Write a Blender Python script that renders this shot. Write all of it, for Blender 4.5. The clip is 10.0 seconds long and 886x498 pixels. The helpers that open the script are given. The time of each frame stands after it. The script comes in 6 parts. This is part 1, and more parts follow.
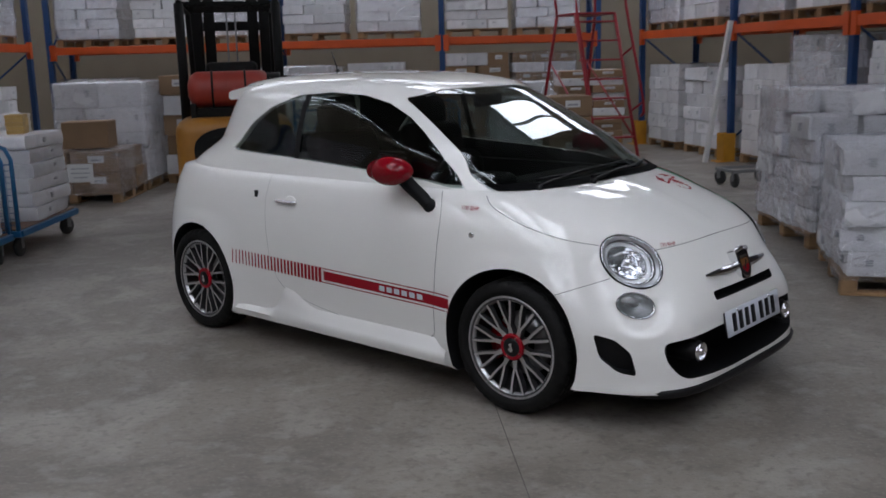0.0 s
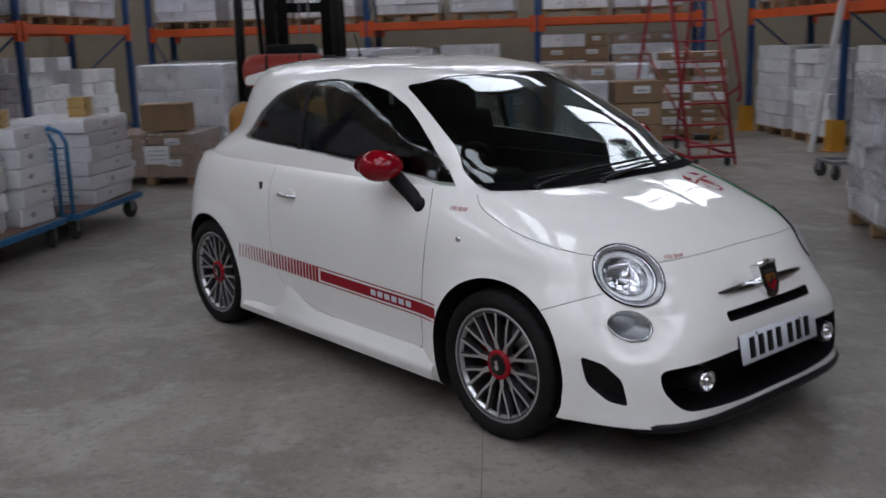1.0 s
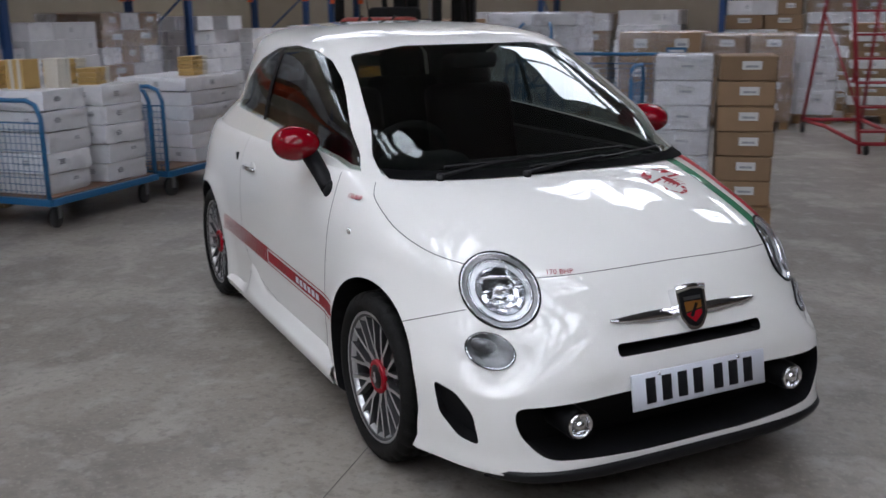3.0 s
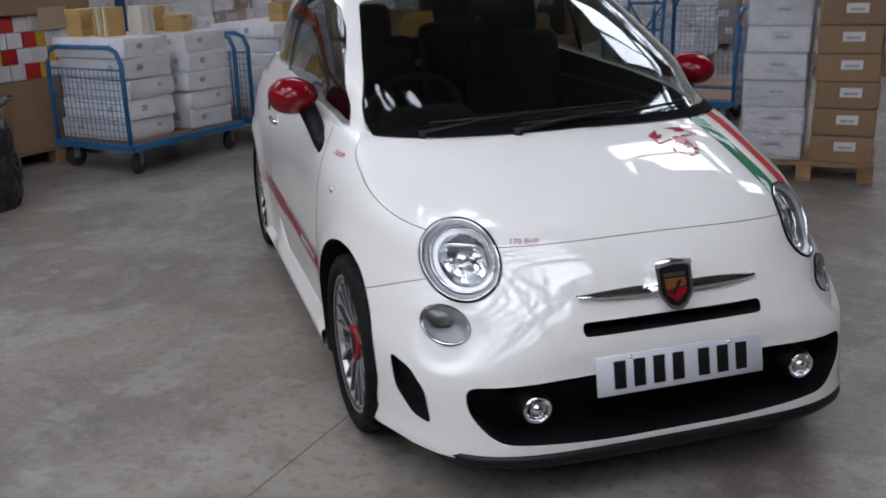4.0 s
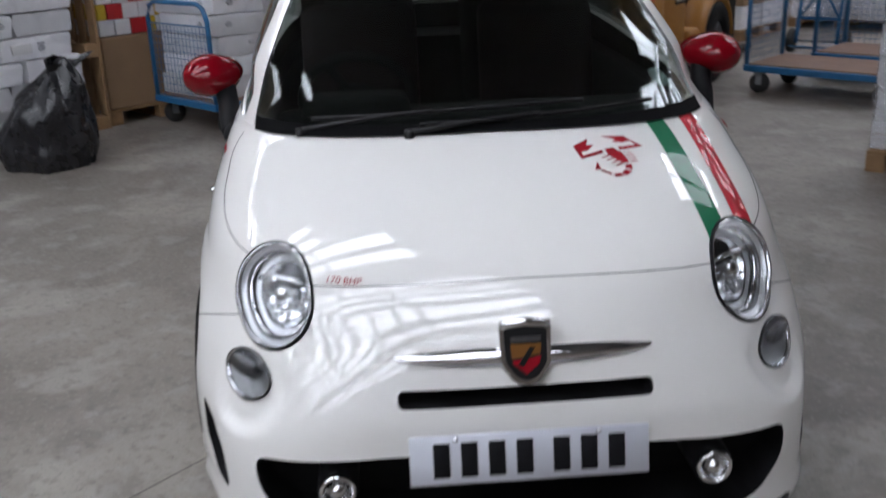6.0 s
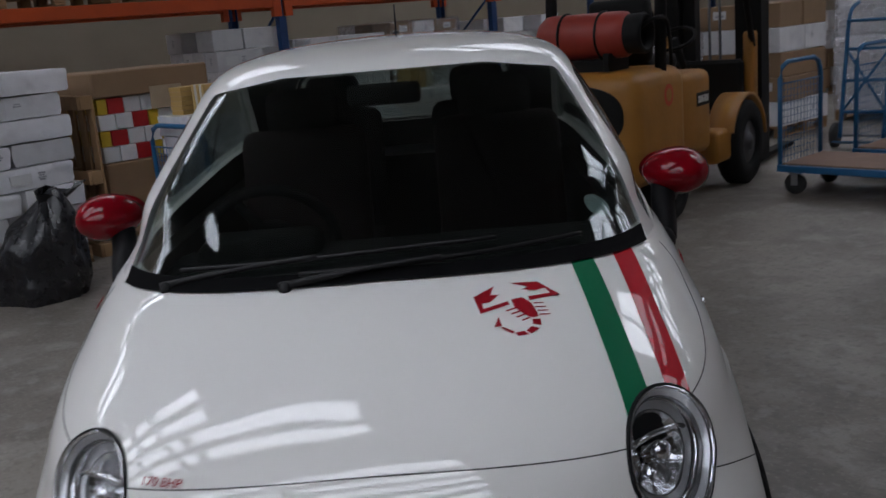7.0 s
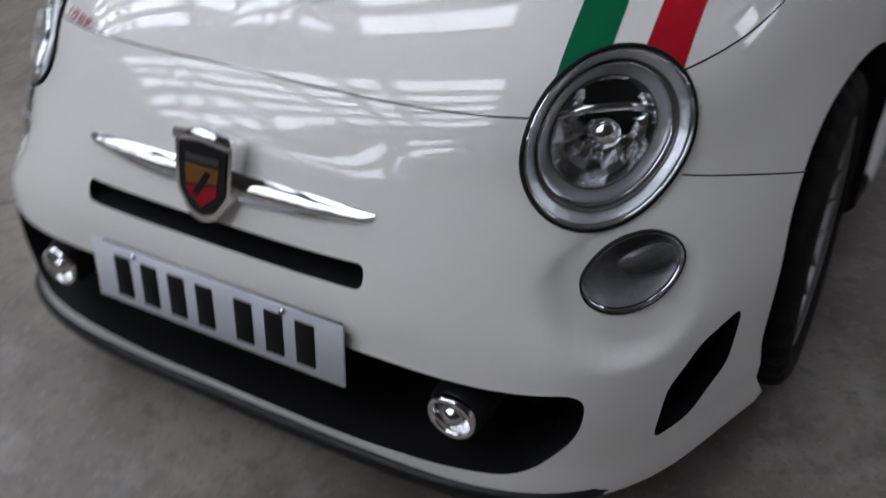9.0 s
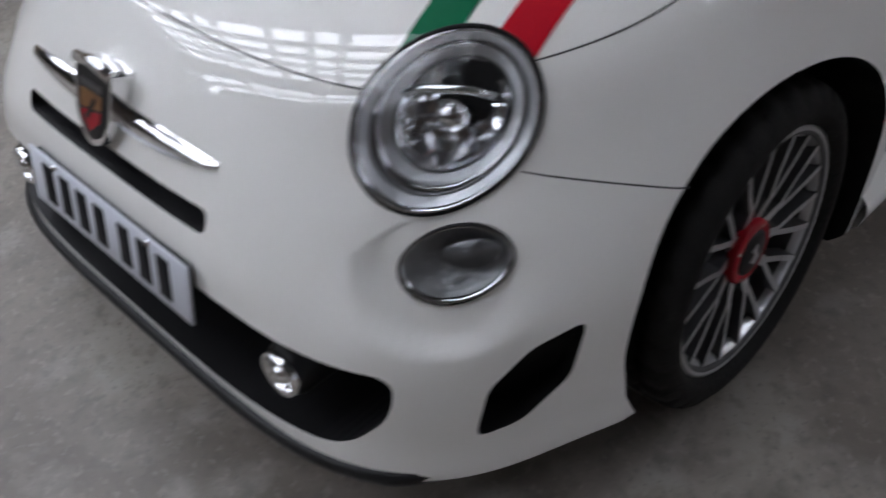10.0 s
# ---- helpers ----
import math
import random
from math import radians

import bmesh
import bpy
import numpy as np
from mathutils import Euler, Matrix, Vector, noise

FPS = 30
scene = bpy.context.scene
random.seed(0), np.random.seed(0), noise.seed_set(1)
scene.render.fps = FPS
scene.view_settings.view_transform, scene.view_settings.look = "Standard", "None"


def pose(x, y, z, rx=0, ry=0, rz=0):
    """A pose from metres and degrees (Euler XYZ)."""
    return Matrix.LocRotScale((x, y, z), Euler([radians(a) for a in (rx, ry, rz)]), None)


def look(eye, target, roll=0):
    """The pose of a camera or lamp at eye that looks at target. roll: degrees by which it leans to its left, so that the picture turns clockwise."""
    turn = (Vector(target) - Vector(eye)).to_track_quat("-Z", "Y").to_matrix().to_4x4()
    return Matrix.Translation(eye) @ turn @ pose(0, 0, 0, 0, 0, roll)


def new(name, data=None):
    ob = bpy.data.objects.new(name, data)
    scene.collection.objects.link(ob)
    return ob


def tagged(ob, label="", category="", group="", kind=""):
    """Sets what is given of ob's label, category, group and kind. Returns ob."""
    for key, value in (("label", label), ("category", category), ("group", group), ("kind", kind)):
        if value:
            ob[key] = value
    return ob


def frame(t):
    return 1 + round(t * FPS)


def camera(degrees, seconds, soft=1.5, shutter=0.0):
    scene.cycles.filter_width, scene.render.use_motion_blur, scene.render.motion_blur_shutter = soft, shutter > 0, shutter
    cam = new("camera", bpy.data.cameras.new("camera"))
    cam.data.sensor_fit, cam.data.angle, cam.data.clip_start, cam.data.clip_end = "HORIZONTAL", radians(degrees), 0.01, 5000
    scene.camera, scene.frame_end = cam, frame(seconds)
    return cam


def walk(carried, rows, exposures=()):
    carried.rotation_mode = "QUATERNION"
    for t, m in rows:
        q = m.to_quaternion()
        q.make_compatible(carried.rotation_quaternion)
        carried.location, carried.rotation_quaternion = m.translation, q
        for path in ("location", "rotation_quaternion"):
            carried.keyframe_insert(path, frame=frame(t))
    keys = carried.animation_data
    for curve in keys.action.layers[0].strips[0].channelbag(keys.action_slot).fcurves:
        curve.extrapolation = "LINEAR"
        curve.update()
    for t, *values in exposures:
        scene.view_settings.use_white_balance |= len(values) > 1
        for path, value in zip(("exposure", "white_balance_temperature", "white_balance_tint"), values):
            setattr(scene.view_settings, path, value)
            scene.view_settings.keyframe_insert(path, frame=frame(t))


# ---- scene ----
cam = camera(49.5, 10.0, soft=1.5, shutter=0.65)
PATH = [
    (0, (3.638, -3.930, 1.532), (2.316, -2.480, 1.144), -1.6),
    (0.5, (3.699, -3.585, 1.523), (2.309, -2.213, 1.095), -1.9),
    (1, (3.749, -3.233, 1.531), (2.254, -1.972, 1.112), -1.7),
    (1.5, (3.865, -2.890, 1.528), (2.264, -1.781, 1.075), -0.8),
    (2, (3.965, -2.586, 1.528), (2.336, -1.528, 1.049), -1.9),
    (2.5, (3.992, -2.255, 1.530), (2.308, -1.291, 1.046), -2.0),
    (2.7, (4.019, -2.120, 1.526), (2.314, -1.193, 1.044), -1.5),
    (3.8, (4.080, -1.456, 1.500), (2.247, -0.865, 0.959), -0.9),
    (4, (4.062, -1.339, 1.512), (2.230, -0.787, 0.928), -1.7),
    (4.5, (4.019, -1.035, 1.501), (2.168, -0.598, 0.885), -1.5),
    (5, (3.957, -0.787, 1.509), (2.109, -0.466, 0.817), -2.0),
    (5.2, (3.902, -0.689, 1.497), (2.058, -0.388, 0.784), -2.1),
    (6.3, (3.566, -0.109, 1.527), (1.662, -0.083, 0.914), -2.7),
    (6.5, (3.470, -0.009, 1.528), (1.550, -0.004, 0.968), -3.4),
    (6.8, (3.338, 0.102, 1.517), (1.394, 0.104, 1.048), -3.4),
    (7, (3.262, 0.182, 1.506), (1.316, 0.150, 1.048), -4.9),
    (7.5, (3.120, 0.427, 1.467), (1.203, 0.232, 0.931), -5.5),
    (8, (3.026, 0.665, 1.430), (1.237, 0.273, 0.625), -3.5),
    (8.5, (2.851, 0.798, 1.424), (1.252, 0.267, 0.346), -2.2),
    (9, (2.677, 0.960, 1.395), (1.350, 0.099, 0.172), -4.9),
    (9.5, (2.539, 1.181, 1.401), (1.436, 0.121, 0.113), -3.2),
    (10, (2.320, 1.337, 1.380), (1.313, 0.192, 0.085), -5.3),
]
EXPOSURE = [(0, -0.29), (0.5, -0.55), (1, -0.25), (1.5, 0.21), (2, 0.75), (2.5, 0.18), (4, 0.18), (4.5, 0.16), (5, 0.19), (6.5, 0.33), (7, -0.48), (7.5, -0.07), (8, 0.03), (8.5, -0.04), (9, -0.06), (9.5, 0.1), (10, 0.27)]
walk(cam, [(t, look(eye, target, roll)) for t, eye, target, roll in PATH], EXPOSURE)

# ---- light ----
world = bpy.data.worlds.new("world")
scene.world = world
world.use_nodes = True
wn = world.node_tree.nodes
sky = wn.new("ShaderNodeTexSky")
sky.sky_type, sky.sun_disc, sky.sun_elevation, sky.sun_rotation = "NISHITA", False, radians(40), radians(200)
world.node_tree.links.new(sky.outputs[0], wn["Background"].inputs[0])
wn["Background"].inputs[1].default_value = 0.1
scene.view_settings.exposure = 0.0
ROOFLIGHT = 6.5
# glazed openings of the roof: along from, to, across from, to
ROOF_TURN = 107.0
# the bands from across 2.9 and 7.4 are added to brighten the racks
LIGHTS = [(-14.0, -0.5, -6.6, -2.8), (-13.0, -0.8, -0.7, 0.85), (-13.0, -2.6, 1.15, 2.4), (4.6, 7.4, 0.8, 2.4), (6.6, 9.2, -0.7, 0.25), (10.2, 12.6, -0.7, 1.5), (8.0, 14.0, 2.9, 5.8), (-14.0, -2.0, -9.8, -8.2), (-9.5, -5.2, 5.4, 7.1), (-14.0, 0.4, 7.4, 11.0), (3.0, 14.0, 7.4, 11.0)]
PITCH, BAR_W, STRIP_GAP = 2.6, 0.32, 0.34
PANE = 4.2  # a stretch this short is a single light with thin bars

# ---- materials ----
def material(name, base, rough=0.6, metal=0.0, var=0.12, scale=6.0, bump=0.0, bscale=60.0, coat=0.0, spec=0.5, rvar=0.1, emit=0.0, rand=0.0, tint=None):
    """A principled surface with stains at two scales, fine relief and, with rand, a shade of its own for each piece."""
    m = bpy.data.materials.new(name)
    m.use_nodes = True
    nt = m.node_tree
    n, ln = nt.nodes, nt.links
    p = n["Principled BSDF"]
    p.inputs["Metallic"].default_value = metal
    p.inputs["Coat Weight"].default_value = coat
    p.inputs["Coat Roughness"].default_value = 0.012
    p.inputs["Coat IOR"].default_value = 1.6
    p.inputs["Specular IOR Level"].default_value = spec
    co = n.new("ShaderNodeTexCoord")
    big = n.new("ShaderNodeTexNoise")
    big.inputs["Scale"].default_value, big.inputs["Detail"].default_value = scale, 6
    fine = n.new("ShaderNodeTexNoise")
    fine.inputs["Scale"].default_value, fine.inputs["Detail"].default_value = bscale, 4
    ln.new(co.outputs["Object"], big.inputs["Vector"])
    ln.new(co.outputs["Object"], fine.inputs["Vector"])
    mix = n.new("ShaderNodeMix")
    mix.data_type = "RGBA"
    dark = [c * (1 - var * 1.6) for c in base]
    lite = [min(1, c * (1 + var)) for c in (tint or base)]
    mix.inputs[6].default_value, mix.inputs[7].default_value = (*dark, 1), (*lite, 1)
    ln.new(big.outputs["Fac"], mix.inputs[0])
    last = mix.outputs[2]
    if rand:
        info = n.new("ShaderNodeObjectInfo")
        rng = n.new("ShaderNodeMapRange")
        rng.inputs[3].default_value, rng.inputs[4].default_value = 1 - rand, 1 + rand * 0.6
        ln.new(info.outputs["Random"], rng.inputs[0])
        hs = n.new("ShaderNodeHueSaturation")
        ln.new(rng.outputs[0], hs.inputs["Value"])
        ln.new(last, hs.inputs["Color"])
        last = hs.outputs[0]
    ln.new(last, p.inputs["Base Color"])
    rr = n.new("ShaderNodeMapRange")
    rr.inputs[3].default_value, rr.inputs[4].default_value = max(0.02, rough - rvar), min(1, rough + rvar)
    ln.new(fine.outputs["Fac"], rr.inputs[0])
    ln.new(rr.outputs[0], p.inputs["Roughness"])
    if bump:
        b = n.new("ShaderNodeBump")
        b.inputs["Strength"].default_value, b.inputs["Distance"].default_value = bump, 0.01
        ln.new(fine.outputs["Fac"], b.inputs["Height"])
        ln.new(b.outputs[0], p.inputs["Normal"])
    if emit:
        p.inputs["Emission Color"].default_value = (*base, 1)
        p.inputs["Emission Strength"].default_value = emit
    return m


def clear(name, tint, gloss=0.08, rough=0.01, bump=0.0, bscale=20.0, stretch=(1, 1, 1), deep=0.03):
    """A thin clear sheet: tinted transparency under a reflecting face."""
    m = bpy.data.materials.new(name)
    m.use_nodes = True
    n, ln = m.node_tree.nodes, m.node_tree.links
    n.remove(n["Principled BSDF"])
    tr, gl, fr, mx = n.new("ShaderNodeBsdfTransparent"), n.new("ShaderNodeBsdfGlossy"), n.new("ShaderNodeLayerWeight"), n.new("ShaderNodeMixShader")
    tr.inputs[0].default_value = (*tint, 1)
    gl.inputs["Color"].default_value = (0.95, 0.97, 1, 1)
    gl.inputs["Roughness"].default_value = rough
    fr.inputs["Blend"].default_value = 0.5
    steep, rng = n.new("ShaderNodeMath"), n.new("ShaderNodeMapRange")
    steep.operation, steep.inputs[1].default_value = "POWER", 4.5
    rng.inputs[3].default_value, rng.inputs[4].default_value = gloss, 0.85
    ln.new(fr.outputs["Facing"], steep.inputs[0])
    ln.new(steep.outputs[0], rng.inputs[0])
    if bump:
        co, mp, nz, b = n.new("ShaderNodeTexCoord"), n.new("ShaderNodeMapping"), n.new("ShaderNodeTexNoise"), n.new("ShaderNodeBump")
        mp.inputs["Scale"].default_value = stretch
        nz.inputs["Scale"].default_value, nz.inputs["Detail"].default_value, nz.inputs["Distortion"].default_value = bscale, 4, 1.0
        b.inputs["Strength"].default_value, b.inputs["Distance"].default_value = bump, deep
        ln.new(co.outputs["Object"], mp.inputs[0])
        ln.new(mp.outputs[0], nz.inputs["Vector"])
        ln.new(nz.outputs["Fac"], b.inputs["Height"])
        ln.new(b.outputs[0], gl.inputs["Normal"])
        ln.new(b.outputs[0], fr.inputs["Normal"])
    ln.new(rng.outputs[0], mx.inputs[0])
    ln.new(tr.outputs[0], mx.inputs[1])
    ln.new(gl.outputs[0], mx.inputs[2])
    ln.new(mx.outputs[0], n["Material Output"].inputs[0])
    return m


PAINT = material("pearl_white_paint", (0.83, 0.82, 0.79), 0.4, 0, 0.015, 2.0, 0.01, 900, coat=1.0, spec=0.05, rvar=0.03)
GAP = material("panel_gap", (0.02, 0.02, 0.02), 0.7)
BLACK = material("black_plastic", (0.010, 0.010, 0.011), 0.42, 0, 0.1, 5, 0.05, 300, spec=0.25)
RUBBER = material("tyre_rubber", (0.0085, 0.0082, 0.008), 0.75, 0, 0.3, 8, 0.25, 120, spec=0.2)
CHROME = material("chrome", (0.82, 0.82, 0.83), 0.07, 1.0, 0.02, 5, rvar=0.03)
ALLOY = material("machined_alloy", (0.62, 0.62, 0.63), 0.30, 0.85, 0.05, 9, 0.03, 300, rvar=0.06)
ALLOY_DARK = material("dark_alloy", (0.12, 0.12, 0.125), 0.4, 0.8, 0.1, 9)
RED = material("red_lacquer", (0.21, 0.002, 0.008), 0.5, 0, 0.03, 4, coat=0.6, spec=0.0)
RED_FOIL = material("red_foil", (0.45, 0.006, 0.018), 0.5, 0, 0.04, 5, coat=0.3, spec=0.1)
GREEN_FOIL = material("green_foil", (0.0, 0.125, 0.052), 0.5, 0, 0.04, 5, coat=0.3, spec=0.1)
DARK_RED = material("dark_red_foil", (0.30, 0.006, 0.016), 0.5, 0, 0.05, 5, coat=0.3, spec=0.1)
WINDOW = clear("tinted_glass", (0.71, 0.75, 0.73), 0.035)
LENS = clear("clear_lens", (0.95, 0.96, 0.97), 0.05, bump=0.12, bscale=25)
REFLECTOR = material("lamp_reflector", (0.86, 0.87, 0.89), 0.13, 1.0, 0.06, 12, 0.2, 40)
SATIN = material("satin_reflector", (0.70, 0.71, 0.73), 0.36, 0.8, 0.06, 12, 0.2, 60)
WINK = material("indicator_reflector", (0.27, 0.275, 0.28), 0.38, 0.6, 0.2, 30, 0.5, 45)
SHADE = material("bulb_shade_grey", (0.16, 0.16, 0.165), 0.35, 0.6, 0.3, 40, 0.3, 60)
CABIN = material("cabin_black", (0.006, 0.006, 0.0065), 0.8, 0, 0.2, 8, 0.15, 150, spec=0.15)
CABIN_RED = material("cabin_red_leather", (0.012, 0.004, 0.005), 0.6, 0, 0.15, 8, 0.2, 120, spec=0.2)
PLATE = material("plate_white", (0.62, 0.64, 0.70), 0.35, 0, 0.02, 8)
BAR = material("plate_black", (0.012, 0.012, 0.014), 0.6, spec=0.1)
GOLD = material("badge_yellow", (0.17, 0.07, 0.012), 0.35, 0, 0.1, 30)
DISC = material("brake_disc", (0.3, 0.3, 0.3), 0.35, 1.0, 0.1, 20)
SCUTTLE = material("scuttle_black", (0.004, 0.004, 0.0045), 0.75, 0, 0.2, 9, 0.1, 200, spec=0.05)
BAND = material("window_rubber", (0.006, 0.006, 0.007), 0.6, 0, 0.1, 8, spec=0.2)


# ---- building helpers ----
def thing(name, label, category, m=None, group=""):
    ob = new(name)
    if m is not None:
        ob.matrix_world = m
    return tagged(ob, label, category, group)


def mesh_of(bm, mat, smooth=True, name="mesh"):
    me = bpy.data.meshes.new(name)
    bm.to_mesh(me)
    bm.free()
    for one in mat if isinstance(mat, (list, tuple)) else [mat]:
        me.materials.append(one)
    if smooth:
        me.shade_smooth()
    return me


def part(name, bm, mat, parent, label="", smooth=True, at=None):
    """One mesh object under a thing or a part."""
    me = bm if isinstance(bm, bpy.types.Mesh) else mesh_of(bm, mat, smooth, name)
    ob = new(name, me)
    ob.parent = parent
    if at is not None:
        ob.matrix_local = at
    if label:
        tagged(ob, label)
    return ob


def box(bm, cx, cy, cz, sx, sy, sz, bevel=0.0, m=None, seg=1):
    made = bmesh.ops.create_cube(bm, size=1, matrix=Matrix.Translation((cx, cy, cz)) @ Matrix.Diagonal((sx, sy, sz, 1)))
    vs = made["verts"]
    if bevel:
        es = list({e for v in vs for e in v.link_edges})
        r = bmesh.ops.bevel(bm, geom=es, offset=bevel, segments=seg, affect="EDGES", profile=0.5)
        vs = list({v for f in r["faces"] for v in f.verts} | {v for v in vs if v.is_valid})
    if m is not None:
        bmesh.ops.transform(bm, matrix=m, verts=vs)
    return bm


def boxes(*rows, bevel=0.004):
    bm = bmesh.new()
    for r in rows:
        box(bm, *r, bevel=min(bevel, min(r[3:6]) * 0.3))
    return bm


def tube(bm, pts, r, n=10, closed=False):
    """A round bar through points."""
    pts = [Vector(p) for p in pts]
    rings = []
    up = Vector((0, 0, 1))
    for i, p in enumerate(pts):
        a = pts[i - 1] if i or closed else p
        b = pts[(i + 1) % len(pts)] if i < len(pts) - 1 or closed else p
        d = (b - a).normalized()
        s = d.cross(up if abs(d.z) < 0.95 else Vector((1, 0, 0))).normalized()
        q = s.cross(d)
        rr = r[i] if isinstance(r, (list, tuple)) else r
        rings.append([bm.verts.new(p + rr * (math.cos(2 * math.pi * k / n) * s + math.sin(2 * math.pi * k / n) * q)) for k in range(n)])
    for i in range(len(rings) - (0 if closed else 1)):
        a, b = rings[i], rings[(i + 1) % len(rings)]
        for k in range(n):
            bm.faces.new((a[k], a[(k + 1) % n], b[(k + 1) % n], b[k]))
    if not closed:
        bm.faces.new(rings[0][::-1])
        bm.faces.new(rings[-1])
    return bm


def spin(profile, n=48, axis="Z", bm=None):
    """A turned body: profile rows of (radius, height)."""
    bm = bm or bmesh.new()
    rings = []
    for r, z in profile:
        ring = []
        for k in range(n):
            a = 2 * math.pi * k / n
            c = (r * math.cos(a), r * math.sin(a), z)
            ring.append(bm.verts.new(c if axis == "Z" else (c[0], c[2], c[1])))
        rings.append(ring)
    for a, b in zip(rings, rings[1:]):
        for k in range(n):
            f = (a[k], a[(k + 1) % n], b[(k + 1) % n], b[k])
            bm.faces.new(f if axis == "Z" else f[::-1])
    return bm


def smooth_path(pts, n=8, closed=False):
    """A Catmull-Rom curve through points."""
    pts = [Vector(p) for p in pts]
    out, cnt = [], len(pts)
    for i in range(cnt if closed else cnt - 1):
        if closed:
            a, b, c, d = (pts[(i + k - 1) % cnt] for k in range(4))
        else:
            a, b, c, d = pts[max(i - 1, 0)], pts[i], pts[i + 1], pts[min(i + 2, cnt - 1)]
        for k in range(n):
            t = k / n
            out.append(0.5 * (2 * b + (c - a) * t + (2 * a - 5 * b + 4 * c - d) * t * t + (3 * b - a - 3 * c + d) * t ** 3))
    if not closed:
        out.append(pts[-1])
    return out


def prism(outline, axis, lo, hi):
    """A closed prism: an outline of pairs in the plane across the axis, drawn out from lo to hi."""
    bm = bmesh.new()
    def place(p, d):
        return {"x": (d, p[0], p[1]), "y": (p[0], d, p[1]), "z": (p[0], p[1], d)}[axis]
    a = [bm.verts.new(place(p, lo)) for p in outline]
    b = [bm.verts.new(place(p, hi)) for p in outline]
    bm.faces.new(a[::-1])
    bm.faces.new(b)
    for i in range(len(a)):
        j = (i + 1) % len(a)
        bm.faces.new((a[i], a[j], b[j], b[i]))
    bmesh.ops.recalc_face_normals(bm, faces=bm.faces)
    return bm


def carve(bm, cutters, how="DIFFERENCE", dark=()):
    """The mesh cut (or met) by closed cutters; the faces that a dark cutter leaves take the second material. Gives a bmesh."""
    def temp(b, k=0):
        for f in b.faces:
            f.material_index = k or f.material_index
        me = bpy.data.meshes.new("temp")
        b.to_mesh(me)
        b.free()
        me.materials.append(PAINT)
        me.materials.append(BLACK)
        return new("temp", me)
    ob = temp(bm)
    cuts = [temp(c, 1 if i in dark else 0) for i, c in enumerate(cutters)]
    for c in cuts:
        mod = ob.modifiers.new("cut", "BOOLEAN")
        mod.operation, mod.object, mod.solver, mod.material_mode = how, c, "EXACT", "INDEX"
    me = bpy.data.meshes.new_from_object(ob.evaluated_get(bpy.context.evaluated_depsgraph_get()))
    out = bmesh.new()
    out.from_mesh(me)
    bpy.data.meshes.remove(me)
    for o in (ob, *cuts):
        data = o.data
        bpy.data.objects.remove(o)
        bpy.data.meshes.remove(data)
    return out


def ease(xs, ys, x):
    """A smooth curve through a table, with no overshoot."""
    xs, ys = np.asarray(xs, float), np.asarray(ys, float)
    h, d = np.diff(xs), np.diff(ys) / np.diff(xs)
    m = np.zeros(len(xs))
    m[0], m[-1] = d[0], d[-1]
    for i in range(1, len(xs) - 1):
        m[i] = 0 if d[i - 1] * d[i] <= 0 else 2 * d[i - 1] * d[i] / (d[i - 1] + d[i])
    i = int(np.clip(np.searchsorted(xs, x) - 1, 0, len(xs) - 2))
    t = (x - xs[i]) / h[i]
    return float((2 * t ** 3 - 3 * t ** 2 + 1) * ys[i] + (t ** 3 - 2 * t ** 2 + t) * h[i] * m[i] + (3 * t ** 2 - 2 * t ** 3) * ys[i + 1] + (t ** 3 - t ** 2) * h[i] * m[i + 1])


# ---- the car: x ahead, y to its left, z up, standing at the origin ----
LOW = [  # height, nose, tail, half width
    (0.135, 1.860, -1.66, 0.772), (0.16, 1.882, -1.69, 0.798), (0.20, 1.886, -1.71, 0.799), (0.30, 1.884, -1.735, 0.802), (0.40, 1.875, -1.745, 0.809),
    (0.47, 1.860, -1.750, 0.812), (0.54, 1.836, -1.745, 0.813), (0.61, 1.803, -1.735, 0.812), (0.68, 1.765, -1.72, 0.808), (0.73, 1.728, -1.705, 0.804),
    (0.78, 1.664, -1.69, 0.797), (0.83, 1.566, -1.675, 0.788), (0.88, 1.440, -1.66, 0.774), (0.92, 1.325, -1.645, 0.758), (0.95, 1.222, -1.635, 0.743), (0.965, 1.15, -1.60, 0.715), (0.98, 1.05, -1.55, 0.67)]
HIGH = [
    (0.90, 1.370, -1.60, 0.756), (0.95, 1.217, -1.56, 0.739), (0.975, 1.160, -1.535, 0.733), (1.05, 1.010, -1.475, 0.715), (1.15, 0.826, -1.41, 0.688), (1.25, 0.635, -1.345, 0.656),
    (1.33, 0.480, -1.295, 0.622), (1.38, 0.375, -1.265, 0.590), (1.415, 0.27, -1.22, 0.545), (1.44, 0.14, -1.13, 0.475), (1.46, -0.03, -0.97, 0.37), (1.472, -0.22, -0.80, 0.23), (1.477, -0.40, -0.60, 0.10)]


